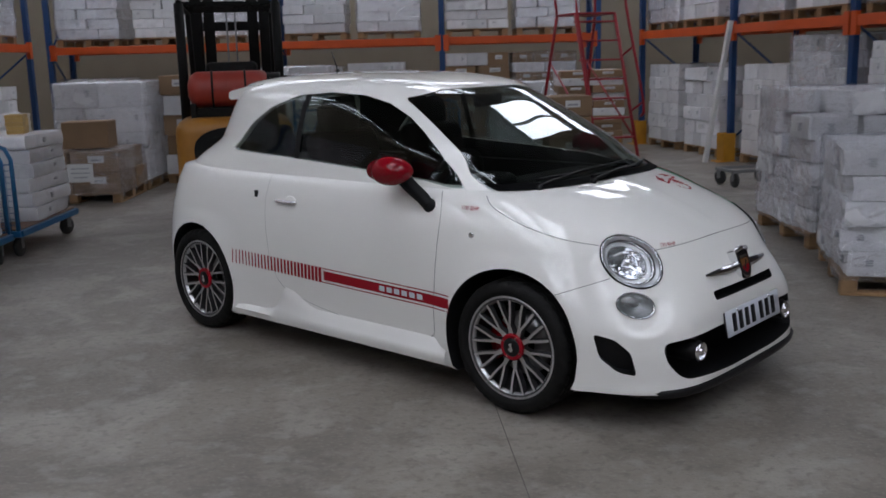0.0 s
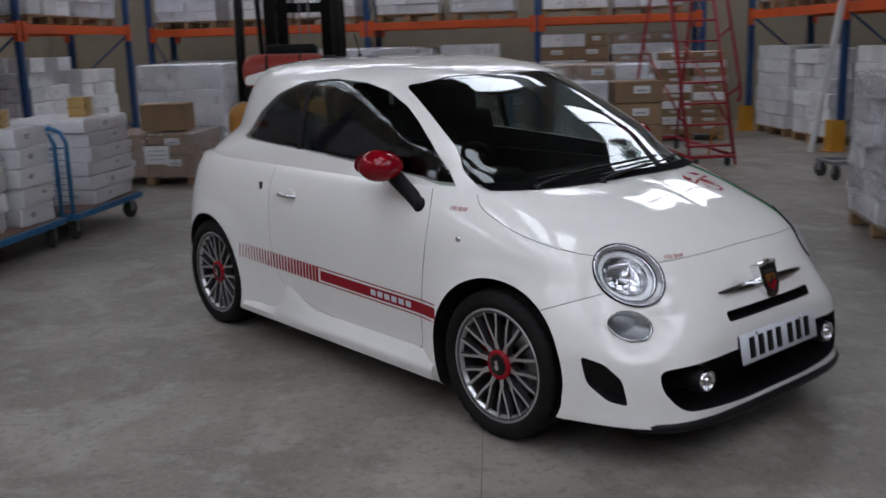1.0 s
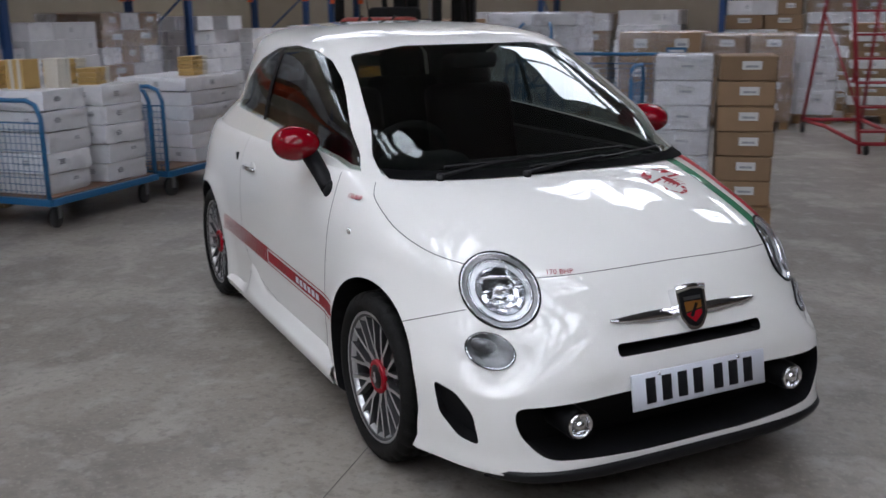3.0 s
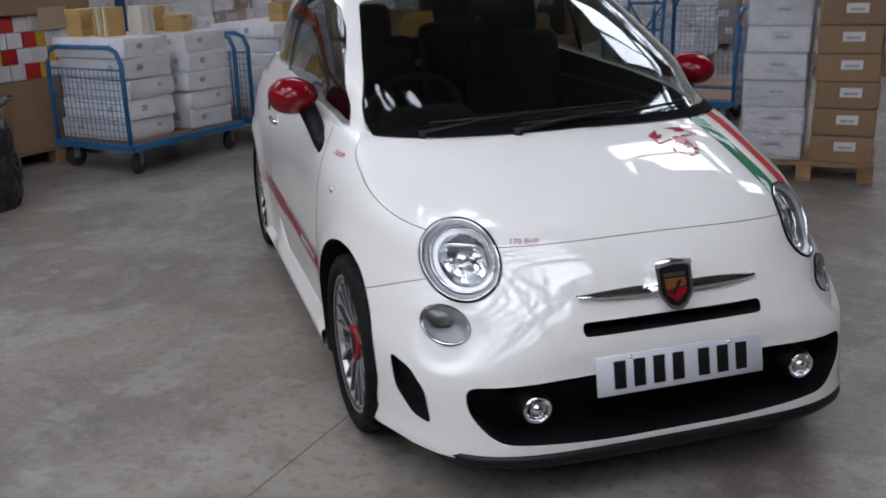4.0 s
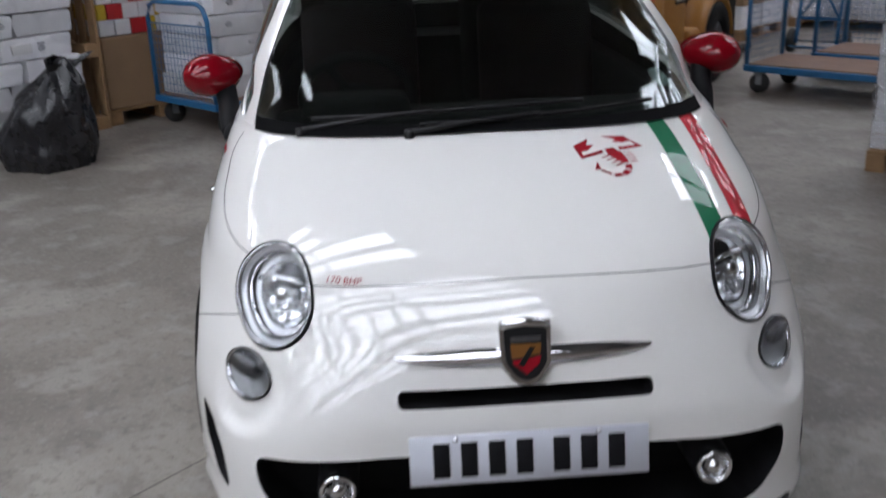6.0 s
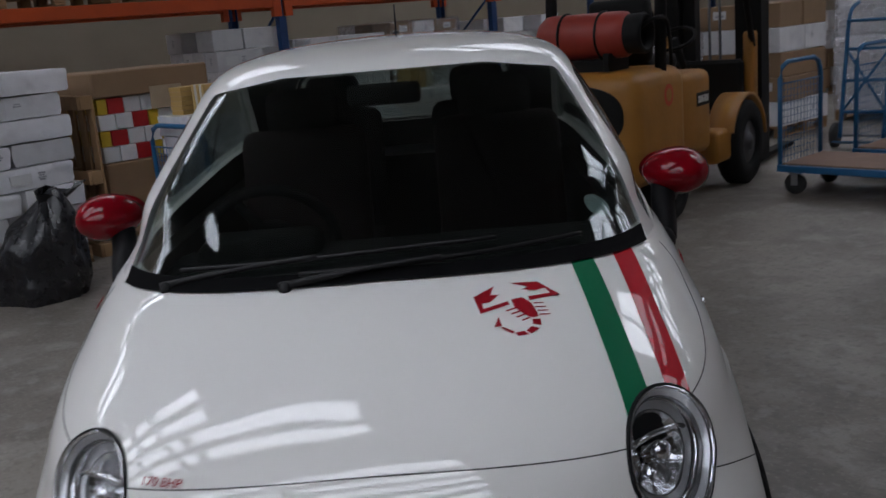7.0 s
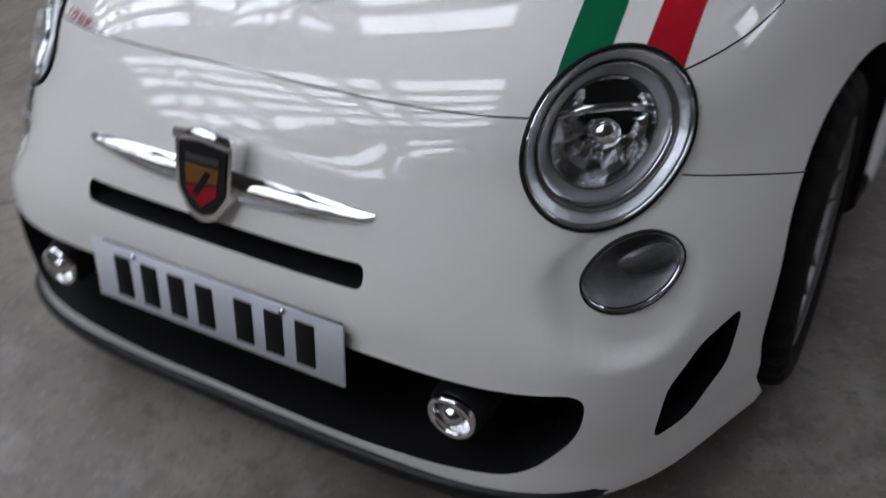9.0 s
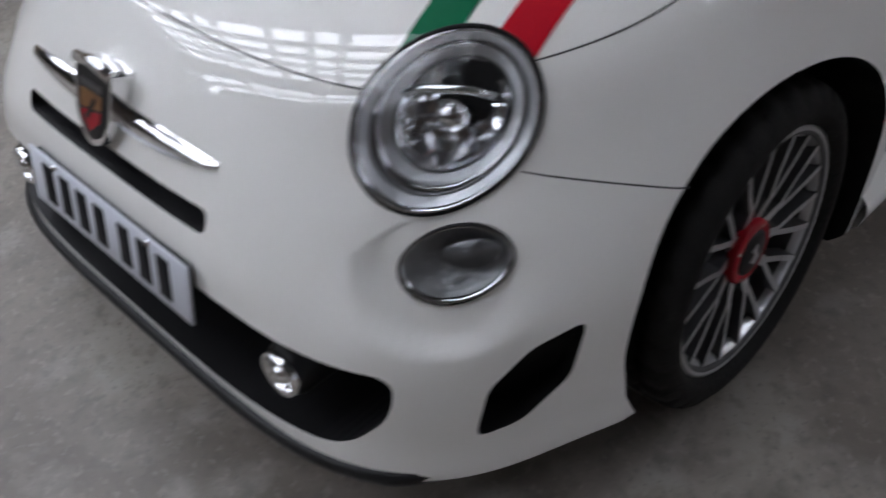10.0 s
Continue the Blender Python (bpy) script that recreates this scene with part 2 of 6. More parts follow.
def contour(table, z, front, rear, cut=0.8, cutr=1.0, n=72, inset=0.0):
    """Half the plan outline at a height, from the nose round the left side to the tail."""
    zs = [r[0] for r in table]
    xf, xr, w = (ease(zs, [r[k] for r in table], z) for k in (1, 2, 3))
    xf, xr, w = xf - inset, xr + inset, w - inset
    xc, xd = max(xf - cut, (xf + xr) / 2 + 0.05), min(xr + cutr, (xf + xr) / 2 - 0.05)
    def quarter(x0, x1, form):
        """One corner of the outline, from the end of the car to its side, in even steps."""
        u = np.linspace(0, 1, 500)
        a = np.pi / 2 * np.where(u < 0.5, 0.5 * (2 * u) ** (form[1] / 2), 1 - 0.5 * (2 - 2 * u) ** (form[0] / 2))
        px, py = x0 + (x1 - x0) * np.abs(np.cos(a)) ** (2 / form[0]), w * np.sin(a) ** (2 / form[1])
        far = np.concatenate([[0], np.cumsum(np.hypot(np.diff(px), np.diff(py)))])
        steps = np.linspace(0, far[-1], n + 1)
        return list(zip(np.interp(steps, far, px).tolist(), np.interp(steps, far, py).tolist()))
    pts = quarter(xc, xf, front)
    pts[0] = (pts[0][0], 0.0)
    for k in range(1, 9):
        pts.append((xc + (xd - xc) * k / 9, w))
    tail = quarter(xd, xr, rear)
    tail[0] = (tail[0][0], 0.0)
    pts += tail[::-1]
    return pts


LAMP_R, LAMP_SQUASH, LAMP_LEAN = 0.135, 0.79, 40


def lamp_at(s):
    return Vector((1.607, 0.552 * s, 0.694)), Vector((0.77, 0.49 * s, 0.33)).normalized()


def winker_at(s):
    return Vector((1.679, 0.626 * s, 0.529)), Vector((0.80, 0.58 * s, 0.10)).normalized()


def low_form(z):
    """How square the corners of the lower body are at a height."""
    a = ease((0.1, 0.3, 0.41, 0.53, 0.66, 0.84, 0.95, 1.0), (4.8, 4.8, 4.7, 4.4, 4.0, 4.0, 5.0, 5.0), z)
    b = ease((0.1, 0.3, 0.41, 0.53, 0.66, 1.0), (4.8, 4.8, 4.5, 3.5, 3.0, 3.0), z)
    return (a, b), (5, 4), 1.45, 1.1


def high_form(z):
    k = ease((0.8, 0.95, 1.12, 1.5), (0, 0, 1, 1), z)
    return (5 - 0.5 * k, 3 + 0.5 * k), (5 - 2.2 * k, 4 - 1.2 * k), 1.45 - 0.65 * k, 1.1


def shell(table, zs, form, inset=0.0, flare=True):
    bm = bmesh.new()
    rings = []
    for z in zs:
        fr, rr, c1, c2 = form(z)
        half = contour(table, z, fr, rr, c1, c2, 104 if flare else 72, inset)
        row = half + [(x, -y) for x, y in half[-2:0:-1]]
        ring = []
        for x, y in row:
            if flare and abs(y) > 0.6:
                for hub in (1.15, -1.15):
                    d = math.hypot(x - hub, z - 0.30)
                    y += math.copysign(0.016 * max(0.0, min(1.0, (0.50 - d) / 0.14)) ** 2, y) * (1 if z < 0.70 else 0)
            if flare and x > 1.2:
                s = 1 if y > 0 else -1
                c, way = winker_at(s)
                d = Vector((x, y, z)) - c
                across = d.dot(Vector((-way.y, way.x, 0)).normalized())
                across *= s
                far = math.hypot(across / (0.094 if across > 0 else 0.128), d.z / (0.066 if d.z > 0 else 0.112))
                e = max(0.0, min(1.0, (1.05 - far) / 0.17))
                sink = 0.026 * max(0.10, min(1.15, 0.52 - 3.0 * across - (4.0 if d.z < 0 else 7.0) * d.z)) * e * e * (3 - 2 * e)
                x, y = x - way.x * sink, y - way.y * sink
                # hollow under the headlight
                c, way = lamp_at(s)
                d = Vector((x, y, z)) - c
                low = Vector((0, -0.25 * s, -1)).normalized()
                d = d - way * d.dot(way)
                far, below = d.length, d.normalized().dot(low) if d.length > 0.01 else 0
                e = max(0.0, min(1.0, (0.165 - far) / 0.055)) * max(0.0, min(1.0, (below + 0.05) / 0.5))
                sink = 0.008 * e * e * (3 - 2 * e)
                x, y, = x - way.x * sink, y - way.y * sink
            if flare and x > 1.0 and z > 0.755:
                # raised spine along the bonnet
                e = max(0.0, min(1.0, (0.066 - abs(y)) / 0.022)) * max(0.0, min(1.0, (z - 0.755) / 0.05))
                x += 0.007 * e * e * (3 - 2 * e)
            if flare and x > 1.20 and abs(y) > 0.30:
                # flared lower edge of the bumper's corner
                k = max(0.0, min(1.0, (abs(y) - 0.30) / 0.30))
                push = 0.015 * max(0.0, min(1.0, (0.232 - z) / 0.05)) ** 1.4 - 0.010 * math.exp(-((z - 0.262) / 0.030) ** 2)
                y += math.copysign(push * k * 0.55, y)
                x += push * k * 0.5
            if flare and x > 1.5 and abs(y) < 0.62:
                # raised nose panel round the badge
                far = ((abs(y) / 0.45) ** 2.6 + (max(0.0, z - 0.47) / 0.205) ** 2.6) ** (1 / 2.6)
                e = max(0.0, min(1.0, (1.10 - far) / 0.16)) * max(0.0, min(1.0, (z - 0.41) / 0.07))
                x += 0.009 * e * e * (3 - 2 * e)
            ring.append(bm.verts.new((x, y, z)))
        rings.append(ring)
    n = len(rings[0])
    for a, b in zip(rings, rings[1:]):
        for k in range(n):
            bm.faces.new((a[k], a[(k + 1) % n], b[(k + 1) % n], b[k]))
    bm.faces.new(rings[0][::-1])
    bm.faces.new(rings[-1])
    bmesh.ops.recalc_face_normals(bm, faces=bm.faces)
    return bm


def low_shell(inset=0.0, top=0.98):
    zs = [0.135 + 0.0077 * k for k in range(35)] + [0.4045 + 0.0055 * k for k in range(36)] + [0.6025 + (top - 0.6025) * k / 50 for k in range(51)]
    return shell(LOW, zs, low_form, inset)


def high_shell(inset=0.0, bottom=0.90):
    zs = [bottom + (1.38 - bottom) * k / 34 for k in range(35)] + [1.38 + 0.097 * math.sin(math.pi / 2 * k / 18) for k in range(1, 19)]
    return shell(HIGH, zs, high_form, inset, False)


from mathutils.bvhtree import BVHTree
from mathutils.interpolate import poly_3d_calc


def soften(bm, rounds):
    """The vertex normals of a shell, evened out over their neighbours; the winker scoops and the bonnet spine stay crisper."""
    bm.normal_update()
    bm.verts.ensure_lookup_table()
    nrm = np.array([v.normal for v in bm.verts])
    ends = np.array([[e.verts[0].index, e.verts[1].index] for e in bm.edges])
    count = np.bincount(ends.ravel(), minlength=len(nrm))[:, None]
    pos = np.array([v.co for v in bm.verts])
    crisp = np.zeros(len(nrm), bool)
    for s in (-1, 1):
        c = winker_at(s)[0]
        crisp |= (pos[:, 0] > 1.0) & (pos[:, 2] > 0.76) & (np.abs(pos[:, 1]) < 0.075)
        crisp |= (np.linalg.norm(pos - np.array(c), axis=1) < 0.185) & (pos[:, 2] < c.z + 0.02)
    for turn in range(rounds):
        old = nrm
        total = np.zeros_like(nrm)
        np.add.at(total, ends[:, 0], nrm[ends[:, 1]])
        np.add.at(total, ends[:, 1], nrm[ends[:, 0]])
        nrm = nrm + total / count
        nrm /= np.linalg.norm(nrm, axis=1)[:, None]
        if turn >= 2:
            nrm[crisp] = old[crisp]
    return nrm


def guide(bm, rounds=3):
    """A shell kept as a search tree with smooth normals."""
    bm.faces.ensure_lookup_table()
    nrm = soften(bm, rounds)
    return BVHTree.FromBMesh(bm), nrm, [[v.index for v in f.verts] for f in bm.faces], [v.co.copy() for v in bm.verts]


def polish(ob, shape):
    """Gives the painted faces that follow a shell its smooth normals; cut faces keep their own."""
    tree, nrm, faces, points = shape
    me = ob.data
    out = []
    known = {}
    for f in me.polygons:
        for v in f.vertices:
            if v not in known:
                q, _, k, _ = tree.find_nearest(me.vertices[v].co)
                ids = faces[k]
                ws = poly_3d_calc([points[i] for i in ids], q) if len(ids) < 9 else [1.0 / len(ids)] * len(ids)
                n = sum((Vector(nrm[i]) * w for i, w in zip(ids, ws)), Vector())
                known[v] = (n.normalized(), (q - me.vertices[v].co).length)
            n, off = known[v]
            out.append(n if off < 0.004 and n.dot(f.normal) > 0.62 and f.material_index == 0 else f.normal)
    me.normals_split_custom_set([tuple(n) for n in out])
    return ob


LOW_GUIDE, HIGH_GUIDE = guide(low_shell(), 30), guide(high_shell(), 2)
SKIN, CROWN = LOW_GUIDE[0], HIGH_GUIDE[0]


def onto(p, way, proud=0.002, trees=(SKIN,)):
    """Where a ray meets the car's skin, a little proud of it, and the normal there."""
    best = None
    for tree in trees:
        q, nrm, _, dist = tree.ray_cast(Vector(p), Vector(way).normalized())
        if q is not None and (best is None or dist < best[2]):
            best = (q, nrm, dist)
    if best is None:
        q, nrm, _, _ = trees[0].find_nearest(Vector(p))
        best = (q, nrm, 0)
    q, nrm = best[0], best[1]
    if nrm.dot(Vector(way)) > 0:
        nrm = -nrm
    return q + nrm * proud, nrm


def strip(left, right, way, proud=0.002, trees=(SKIN,), across=4, bm=None, thick=0.0):
    """A foil laid on the skin between two edges of points, seen along a way."""
    bm = bm or bmesh.new()
    rows = []
    for a, b in zip(left, right):
        a, b = Vector(a), Vector(b)
        rows.append([bm.verts.new(onto(a.lerp(b, k / across), way, proud, trees)[0]) for k in range(across + 1)])
    for a, b in zip(rows, rows[1:]):
        for k in range(across):
            bm.faces.new((a[k], a[k + 1], b[k + 1], b[k]))
    bmesh.ops.recalc_face_normals(bm, faces=bm.faces)
    if bm.faces and sum((f.normal.dot(Vector(way)) for f in bm.faces)) > 0:
        bmesh.ops.reverse_faces(bm, faces=bm.faces)
    return bm


def seam(pts, way, r=0.0015, trees=(SKIN,), n=10):
    """A shut line: a thin dark bead sunk in the skin."""
    return tube(bmesh.new(), [onto(p, way, -r * 0.25, trees)[0] for p in smooth_path(pts, n)], r, 6)


def rounded(pts, r, n=5):
    """A polygon of pairs with its corners rounded."""
    out = []
    cnt = len(pts)
    for i in range(cnt):
        a, b, c = Vector(pts[i - 1]), Vector(pts[i]), Vector(pts[(i + 1) % cnt])
        u, v = (a - b), (c - b)
        k = min(r, u.length * 0.45, v.length * 0.45)
        p, q = b + u.normalized() * k, b + v.normalized() * k
        for j in range(n + 1):
            t = j / n
            out.append(tuple(p * (1 - t) ** 2 + b * 2 * t * (1 - t) + q * t * t))
    return out


car = thing("car", "small white hatchback with red mirrors and striped bonnet on concrete", "car")

# cutters
SCREEN_EDGE = [(0.650, 0.930), (0.649, 0.945), (0.645, 0.985), (0.636, 1.03), (0.622, 1.08), (0.588, 1.177), (0.551, 1.269), (0.520, 1.350)]
SCREEN = rounded(SCREEN_EDGE + [(0.30, 1.383), (-0.30, 1.383)] + [(-y, z) for y, z in SCREEN_EDGE[::-1]], 0.022)
SIDE = rounded([(0.845, 0.940), (0.648, 1.115), (0.515, 1.203), (0.41, 1.264), (0.26, 1.328), (0.10, 1.364), (-0.15, 1.380), (-0.40, 1.362), (-0.60, 1.302), (-0.76, 1.207), (-0.905, 1.070), (-0.86, 1.062), (-0.30, 1.040), (0.19, 1.012), (0.60, 0.982)], 0.02)
HATCH = rounded([(-0.54, 1.06), (0.54, 1.06), (0.47, 1.33), (-0.47, 1.33)], 0.06)
INTAKE = rounded([(-0.605, 0.385), (-0.30, 0.405), (0.30, 0.405), (0.605, 0.385), (0.60, 0.31), (0.53, 0.225), (0.2, 0.208), (-0.2, 0.208), (-0.53, 0.225), (-0.60, 0.31)], 0.05)
SLIT = rounded([(-0.278, 0.508), (0.278, 0.508), (0.278, 0.545), (-0.278, 0.545)], 0.015)


def scaled(outline, k):
    c = (sum(p[0] for p in outline) / len(outline), sum(p[1] for p in outline) / len(outline))
    return [(c[0] + (p[0] - c[0]) * k, c[1] + (p[1] - c[1]) * k) for p in outline]


def turned_prism(outline, m, lo, hi):
    bm = prism(outline, "z", lo, hi)
    bmesh.ops.transform(bm, matrix=m, verts=bm.verts)
    bmesh.ops.recalc_face_normals(bm, faces=bm.faces)
    return bm


def wheel_well(x, r):
    bm = spin([(0.0001, -1), (r, -1), (r, -0.42), (0.0001, -0.42)], 72, "Y")
    b2 = spin([(0.0001, 0.42), (r, 0.42), (r, 1), (0.0001, 1)], 72, "Y", bm)
    bmesh.ops.transform(b2, matrix=Matrix.Translation((x, 0, 0.304)), verts=b2.verts)
    bmesh.ops.remove_doubles(b2, verts=b2.verts, dist=0.001)
    bmesh.ops.recalc_face_normals(b2, faces=b2.faces)
    return b2


def side_intake(s):
    """The gill at the bumper's corner."""
    way = Vector((0.62, 0.78 * s, 0)).normalized()
    side = Vector((0, 0, 1)).cross(way)
    m = Matrix((side, Vector((0, 0, 1)), way)).transposed().to_4x4()
    m.translation = (1.62, 0.70 * s, 0.335)
    outline = [(p[0] * s, p[1]) for p in ((-0.085, -0.08), (-0.012, -0.068), (0.063, -0.012), (0.088, 0.085), (0.002, 0.066), (-0.062, 0.014))]
    return rounded(outline if s > 0 else outline[::-1], 0.02), m


def disc_cut(centre, way, r, deep, squash=1.0, lean=0):
    bm = spin([(0.0001, -deep), (r, -deep), (r, 0.12), (0.0001, 0.12)], 56)
    bmesh.ops.remove_doubles(bm, verts=bm.verts, dist=0.001)
    bmesh.ops.transform(bm, matrix=Matrix.Translation(centre) @ way.to_track_quat("Z", "Y").to_matrix().to_4x4() @ Matrix.Rotation(radians(lean), 4, "Z") @ Matrix.Diagonal((1, squash, 1, 1)), verts=bm.verts)
    bmesh.ops.recalc_face_normals(bm, faces=bm.faces)
    return bm


cavity = boxes((-0.15, 0, 0.80, 2.05, 1.30, 0.56), bevel=0.05)
cuts = [wheel_well(1.148, 0.343), wheel_well(-1.15, 0.336), prism(INTAKE, "x", 1.70, 2.0), prism(SLIT, "x", 1.77, 2.0), cavity, high_shell(0.03, 0.925)]
for s in (1, -1):
    o, m = side_intake(s)
    cuts.append(turned_prism(o, m, -0.03, 0.3))
    cuts.append(disc_cut(*lamp_at(s), LAMP_R, 0.078, LAMP_SQUASH, LAMP_LEAN * s))
    cuts.append(disc_cut(*winker_at(s), 0.079, 0.075, 0.64, 12 * s))
cuts.append(boxes((1.70, 0, 0.05, 1.1, 2.0, 0.252), bevel=0))
lower = carve(low_shell(), cuts, dark=range(len(cuts)))


def crisp(ob, angle=32):
    ob.data.set_sharp_from_angle(angle=radians(angle))
    return ob


body = polish(part("body", lower, [PAINT, BLACK], car, "gloss white painted body"), LOW_GUIDE)

# roof shell with its window openings
outer, inner = high_shell(), high_shell(0.035, 0.86)
side_cut = [prism(SIDE, "y", 0.545 * s, 1.0 * s) for s in (1, -1)]
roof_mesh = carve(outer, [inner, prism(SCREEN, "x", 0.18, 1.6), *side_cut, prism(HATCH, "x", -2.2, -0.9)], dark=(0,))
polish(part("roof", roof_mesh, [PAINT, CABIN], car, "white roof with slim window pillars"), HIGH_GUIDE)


def inset(outline, d):
    """An outline drawn in by a distance."""
    area = sum(p[0] * q[1] - q[0] * p[1] for p, q in zip(outline, outline[1:] + outline[:1]))
    out = []
    for i in range(len(outline)):
        a, b = Vector(outline[i - 1]), Vector(outline[(i + 1) % len(outline)])
        t = (b - a).normalized()
        n = Vector((-t.y, t.x)) * (1 if area > 0 else -1)
        out.append(tuple(Vector(outline[i]) + n * d))
    return out


def largest(bm):
    """The mesh without its smaller loose pieces."""
    left, best = set(bm.verts), []
    while left:
        stack, piece = [left.pop()], []
        while stack:
            v = stack.pop()
            piece.append(v)
            for e in v.link_edges:
                q = e.other_vert(v)
                if q in left:
                    left.remove(q)
                    stack.append(q)
        best = max(best, piece, key=len)
    best = set(best)
    bmesh.ops.delete(bm, geom=[v for v in bm.verts if v not in best], context="VERTS")
    return bm


def pane(name, outline, axis, lo, hi, label, band=0.012):
    """A pane in its opening, with a dark band round it."""
    sheet = carve(high_shell(0.006), [high_shell(0.011, 0.86)])
    glass = carve(sheet, [prism(outline, axis, lo, hi)], "INTERSECT")
    ob = part(name, glass, [WINDOW], car, label)
    ob.visible_shadow = False
    sheet = carve(high_shell(0.003), [high_shell(0.0055, 0.86)])
    ring = carve(carve(sheet, [prism(outline, axis, lo, hi)], "INTERSECT"), [prism(inset(outline, band), axis, lo - 0.1, hi + 0.1)])
    part("window_band", largest(ring), [BAND], ob, "black rubber and printed edge band")
    return ob


screen = pane("windscreen", SCREEN, "x", 0.2, 1.55, "raked windscreen of dark tinted glass", 0.011)
for s in (1, -1):
    pane("side_window", SIDE, "y", min(0.548 * s, 0.99 * s), max(0.548 * s, 0.99 * s), "dark tinted side window", 0.018)
pane("rear_window", HATCH, "x", -2.1, -0.95, "rear hatch window")


# ---- lamps ----
def ring_on(centre, way, r, proud=0.002, n=48, squash=1.0, lean=0):
    """Points of the skin on a circle seen along a way."""
    m = Matrix.Translation(centre) @ way.to_track_quat("Z", "Y").to_matrix().to_4x4() @ Matrix.Rotation(radians(lean), 4, "Z")
    out = []
    for k in range(n):
        a = 2 * math.pi * k / n
        p = m @ Vector((r * math.cos(a), r * squash * math.sin(a), 0.2))
        out.append(onto(p, -way, proud)[0])
    return out


def dish(rings, close=True, bm=None):
    """Faces between rings of points."""
    bm = bm or bmesh.new()
    rows = [[bm.verts.new(p) for p in ring] for ring in rings]
    n = len(rows[0])
    for a, b in zip(rows, rows[1:]):
        for k in range(n):
            bm.faces.new((a[k], a[(k + 1) % n], b[(k + 1) % n], b[k]))
    if close:
        bm.faces.new(rows[-1])
    return bm


def toward(ring, centre, k, sink, way):
    return [p.lerp(centre, k) - way * sink for p in ring]


def head_lamp(s):
    c, way = lamp_at(s)
    rim = ring_on(c, way, LAMP_R - 0.001, squash=LAMP_SQUASH, lean=LAMP_LEAN * s)
    mid = sum(rim, Vector()) / len(rim)
    lamp = part("headlight", tube(bmesh.new(), rim, 0.0045, 8, True), BAND, car, "round headlight with chrome rings and clear lens")
    rows = ((("chrome_ring", CHROME, "polished chrome outer ring"), ((0.0, 0.0), (0.02, -0.005), (0.045, -0.004), (0.055, 0.004))),
            (("silver_band", SATIN, "silver band inside the outer ring"), ((0.055, 0.006), (0.10, 0.012), (0.155, 0.016))),
            (("inner_ring", SHADE, ""), ((0.155, 0.014), (0.168, 0.013), (0.18, 0.028))),
            (("chrome_ring", CHROME, "thin chrome inner ring"), ((0.18, 0.026), (0.200, 0.022), (0.225, 0.030), (0.235, 0.042))),
            (("silver_band", SATIN, "silver band round the bowl"), ((0.235, 0.042), (0.30, 0.044), (0.355, 0.046))),
            (("inner_ring", SHADE, ""), ((0.355, 0.042), (0.365, 0.041), (0.375, 0.048))))
    for (name, mat, label), prof in rows:
        part(name, dish([toward(rim, mid, k, sink, way) for k, sink in prof], False), mat, lamp, label)
    steps = ((0.375, 0.046), (0.44, 0.055), (0.54, 0.063), (0.66, 0.068), (0.80, 0.071), (0.97, 0.072))
    bowl = []
    for row, (k, sink) in enumerate(steps):
        ring = toward(rim, mid, k, sink, way)
        bowl.append([p - way * (0.0045 if 0 < row < 5 and (n // 4 + row) % 2 else 0.0) for n, p in enumerate(ring)])
    part("reflector", dish(bowl), REFLECTOR, lamp, "faceted silver reflector bowl", False)
    bulb = spin([(0.0005, 0.046), (0.012, 0.044), (0.021, 0.036), (0.024, 0.022), (0.024, 0.0)], 20)
    m = Matrix.Translation(mid - way * 0.062) @ way.to_track_quat("Z", "Y").to_matrix().to_4x4()
    part("bulb_cap", bulb, CHROME, lamp, at=m)
    hood_bar = tube(bmesh.new(), [m @ Vector((-0.065, 0.030, 0.035)), m @ Vector((-0.03, 0.040, 0.048)), m @ Vector((0.03, 0.040, 0.048)), m @ Vector((0.065, 0.030, 0.035))], 0.006, 8)
    part("lamp_shade", hood_bar, CHROME, lamp)
    dome = dish([toward(rim, mid, k, -0.006 - 0.024 * math.sin(min(1, k * 1.2) * math.pi / 2), way) for k in (0.02, 0.1, 0.22, 0.38, 0.55, 0.72, 0.88, 0.97)])
    lens = part("lens", dome, LENS, lamp, "clear domed lens")
    lens.visible_shadow = False


def winker(s):
    c, way = winker_at(s)
    rim = ring_on(c, way, 0.078, 0.005, 36, 0.64, 12 * s)
    mid = sum(rim, Vector()) / len(rim)
    lamp = part("indicator", tube(bmesh.new(), rim, 0.0018, 8, True), BLACK, car, "small round indicator lamp under the headlight")
    part("housing", dish([toward(rim, mid, 0.0, 0.0, way), toward(rim, mid, -0.02, 0.012, way)], False), BLACK, lamp, "black edge of the housing")
    part("chrome_ring", dish([toward(rim, mid, 0.01, 0.0, way), toward(rim, mid, 0.035, -0.002, way), toward(rim, mid, 0.075, 0.004, way)], False), CHROME, lamp)
    part("reflector", dish([toward(rim, mid, k, 0.004 + 0.026 * math.sin(min(1, k * 1.25) * math.pi / 2) + (0.0025 if j % 2 else 0), way) for j, k in enumerate((0.075, 0.17, 0.26, 0.34, 0.42, 0.50, 0.58, 0.66, 0.74, 0.84, 0.95))]), WINK, lamp)
    shade = prism([(0.040 * math.cos(a), (0.018 if a < math.pi else 0.026) * math.sin(a)) for a in np.linspace(0, 2 * math.pi, 33)[:-1]], "z", -0.014, -0.008)
    part("bulb_shade", shade, SHADE, lamp, "grey inner bulb shade", at=Matrix.Translation(mid) @ way.to_track_quat("Z", "Y").to_matrix().to_4x4() @ pose(0.020 * s, 0.016, 0, 0, 0, 12 * s))
    lens = part("lens", dish([toward(rim, mid, k, -0.002 - 0.010 * math.sin(k * math.pi / 2), way) for k in (0.02, 0.15, 0.35, 0.6, 0.85, 0.97)]), LENS, lamp)
    lens.visible_shadow = False


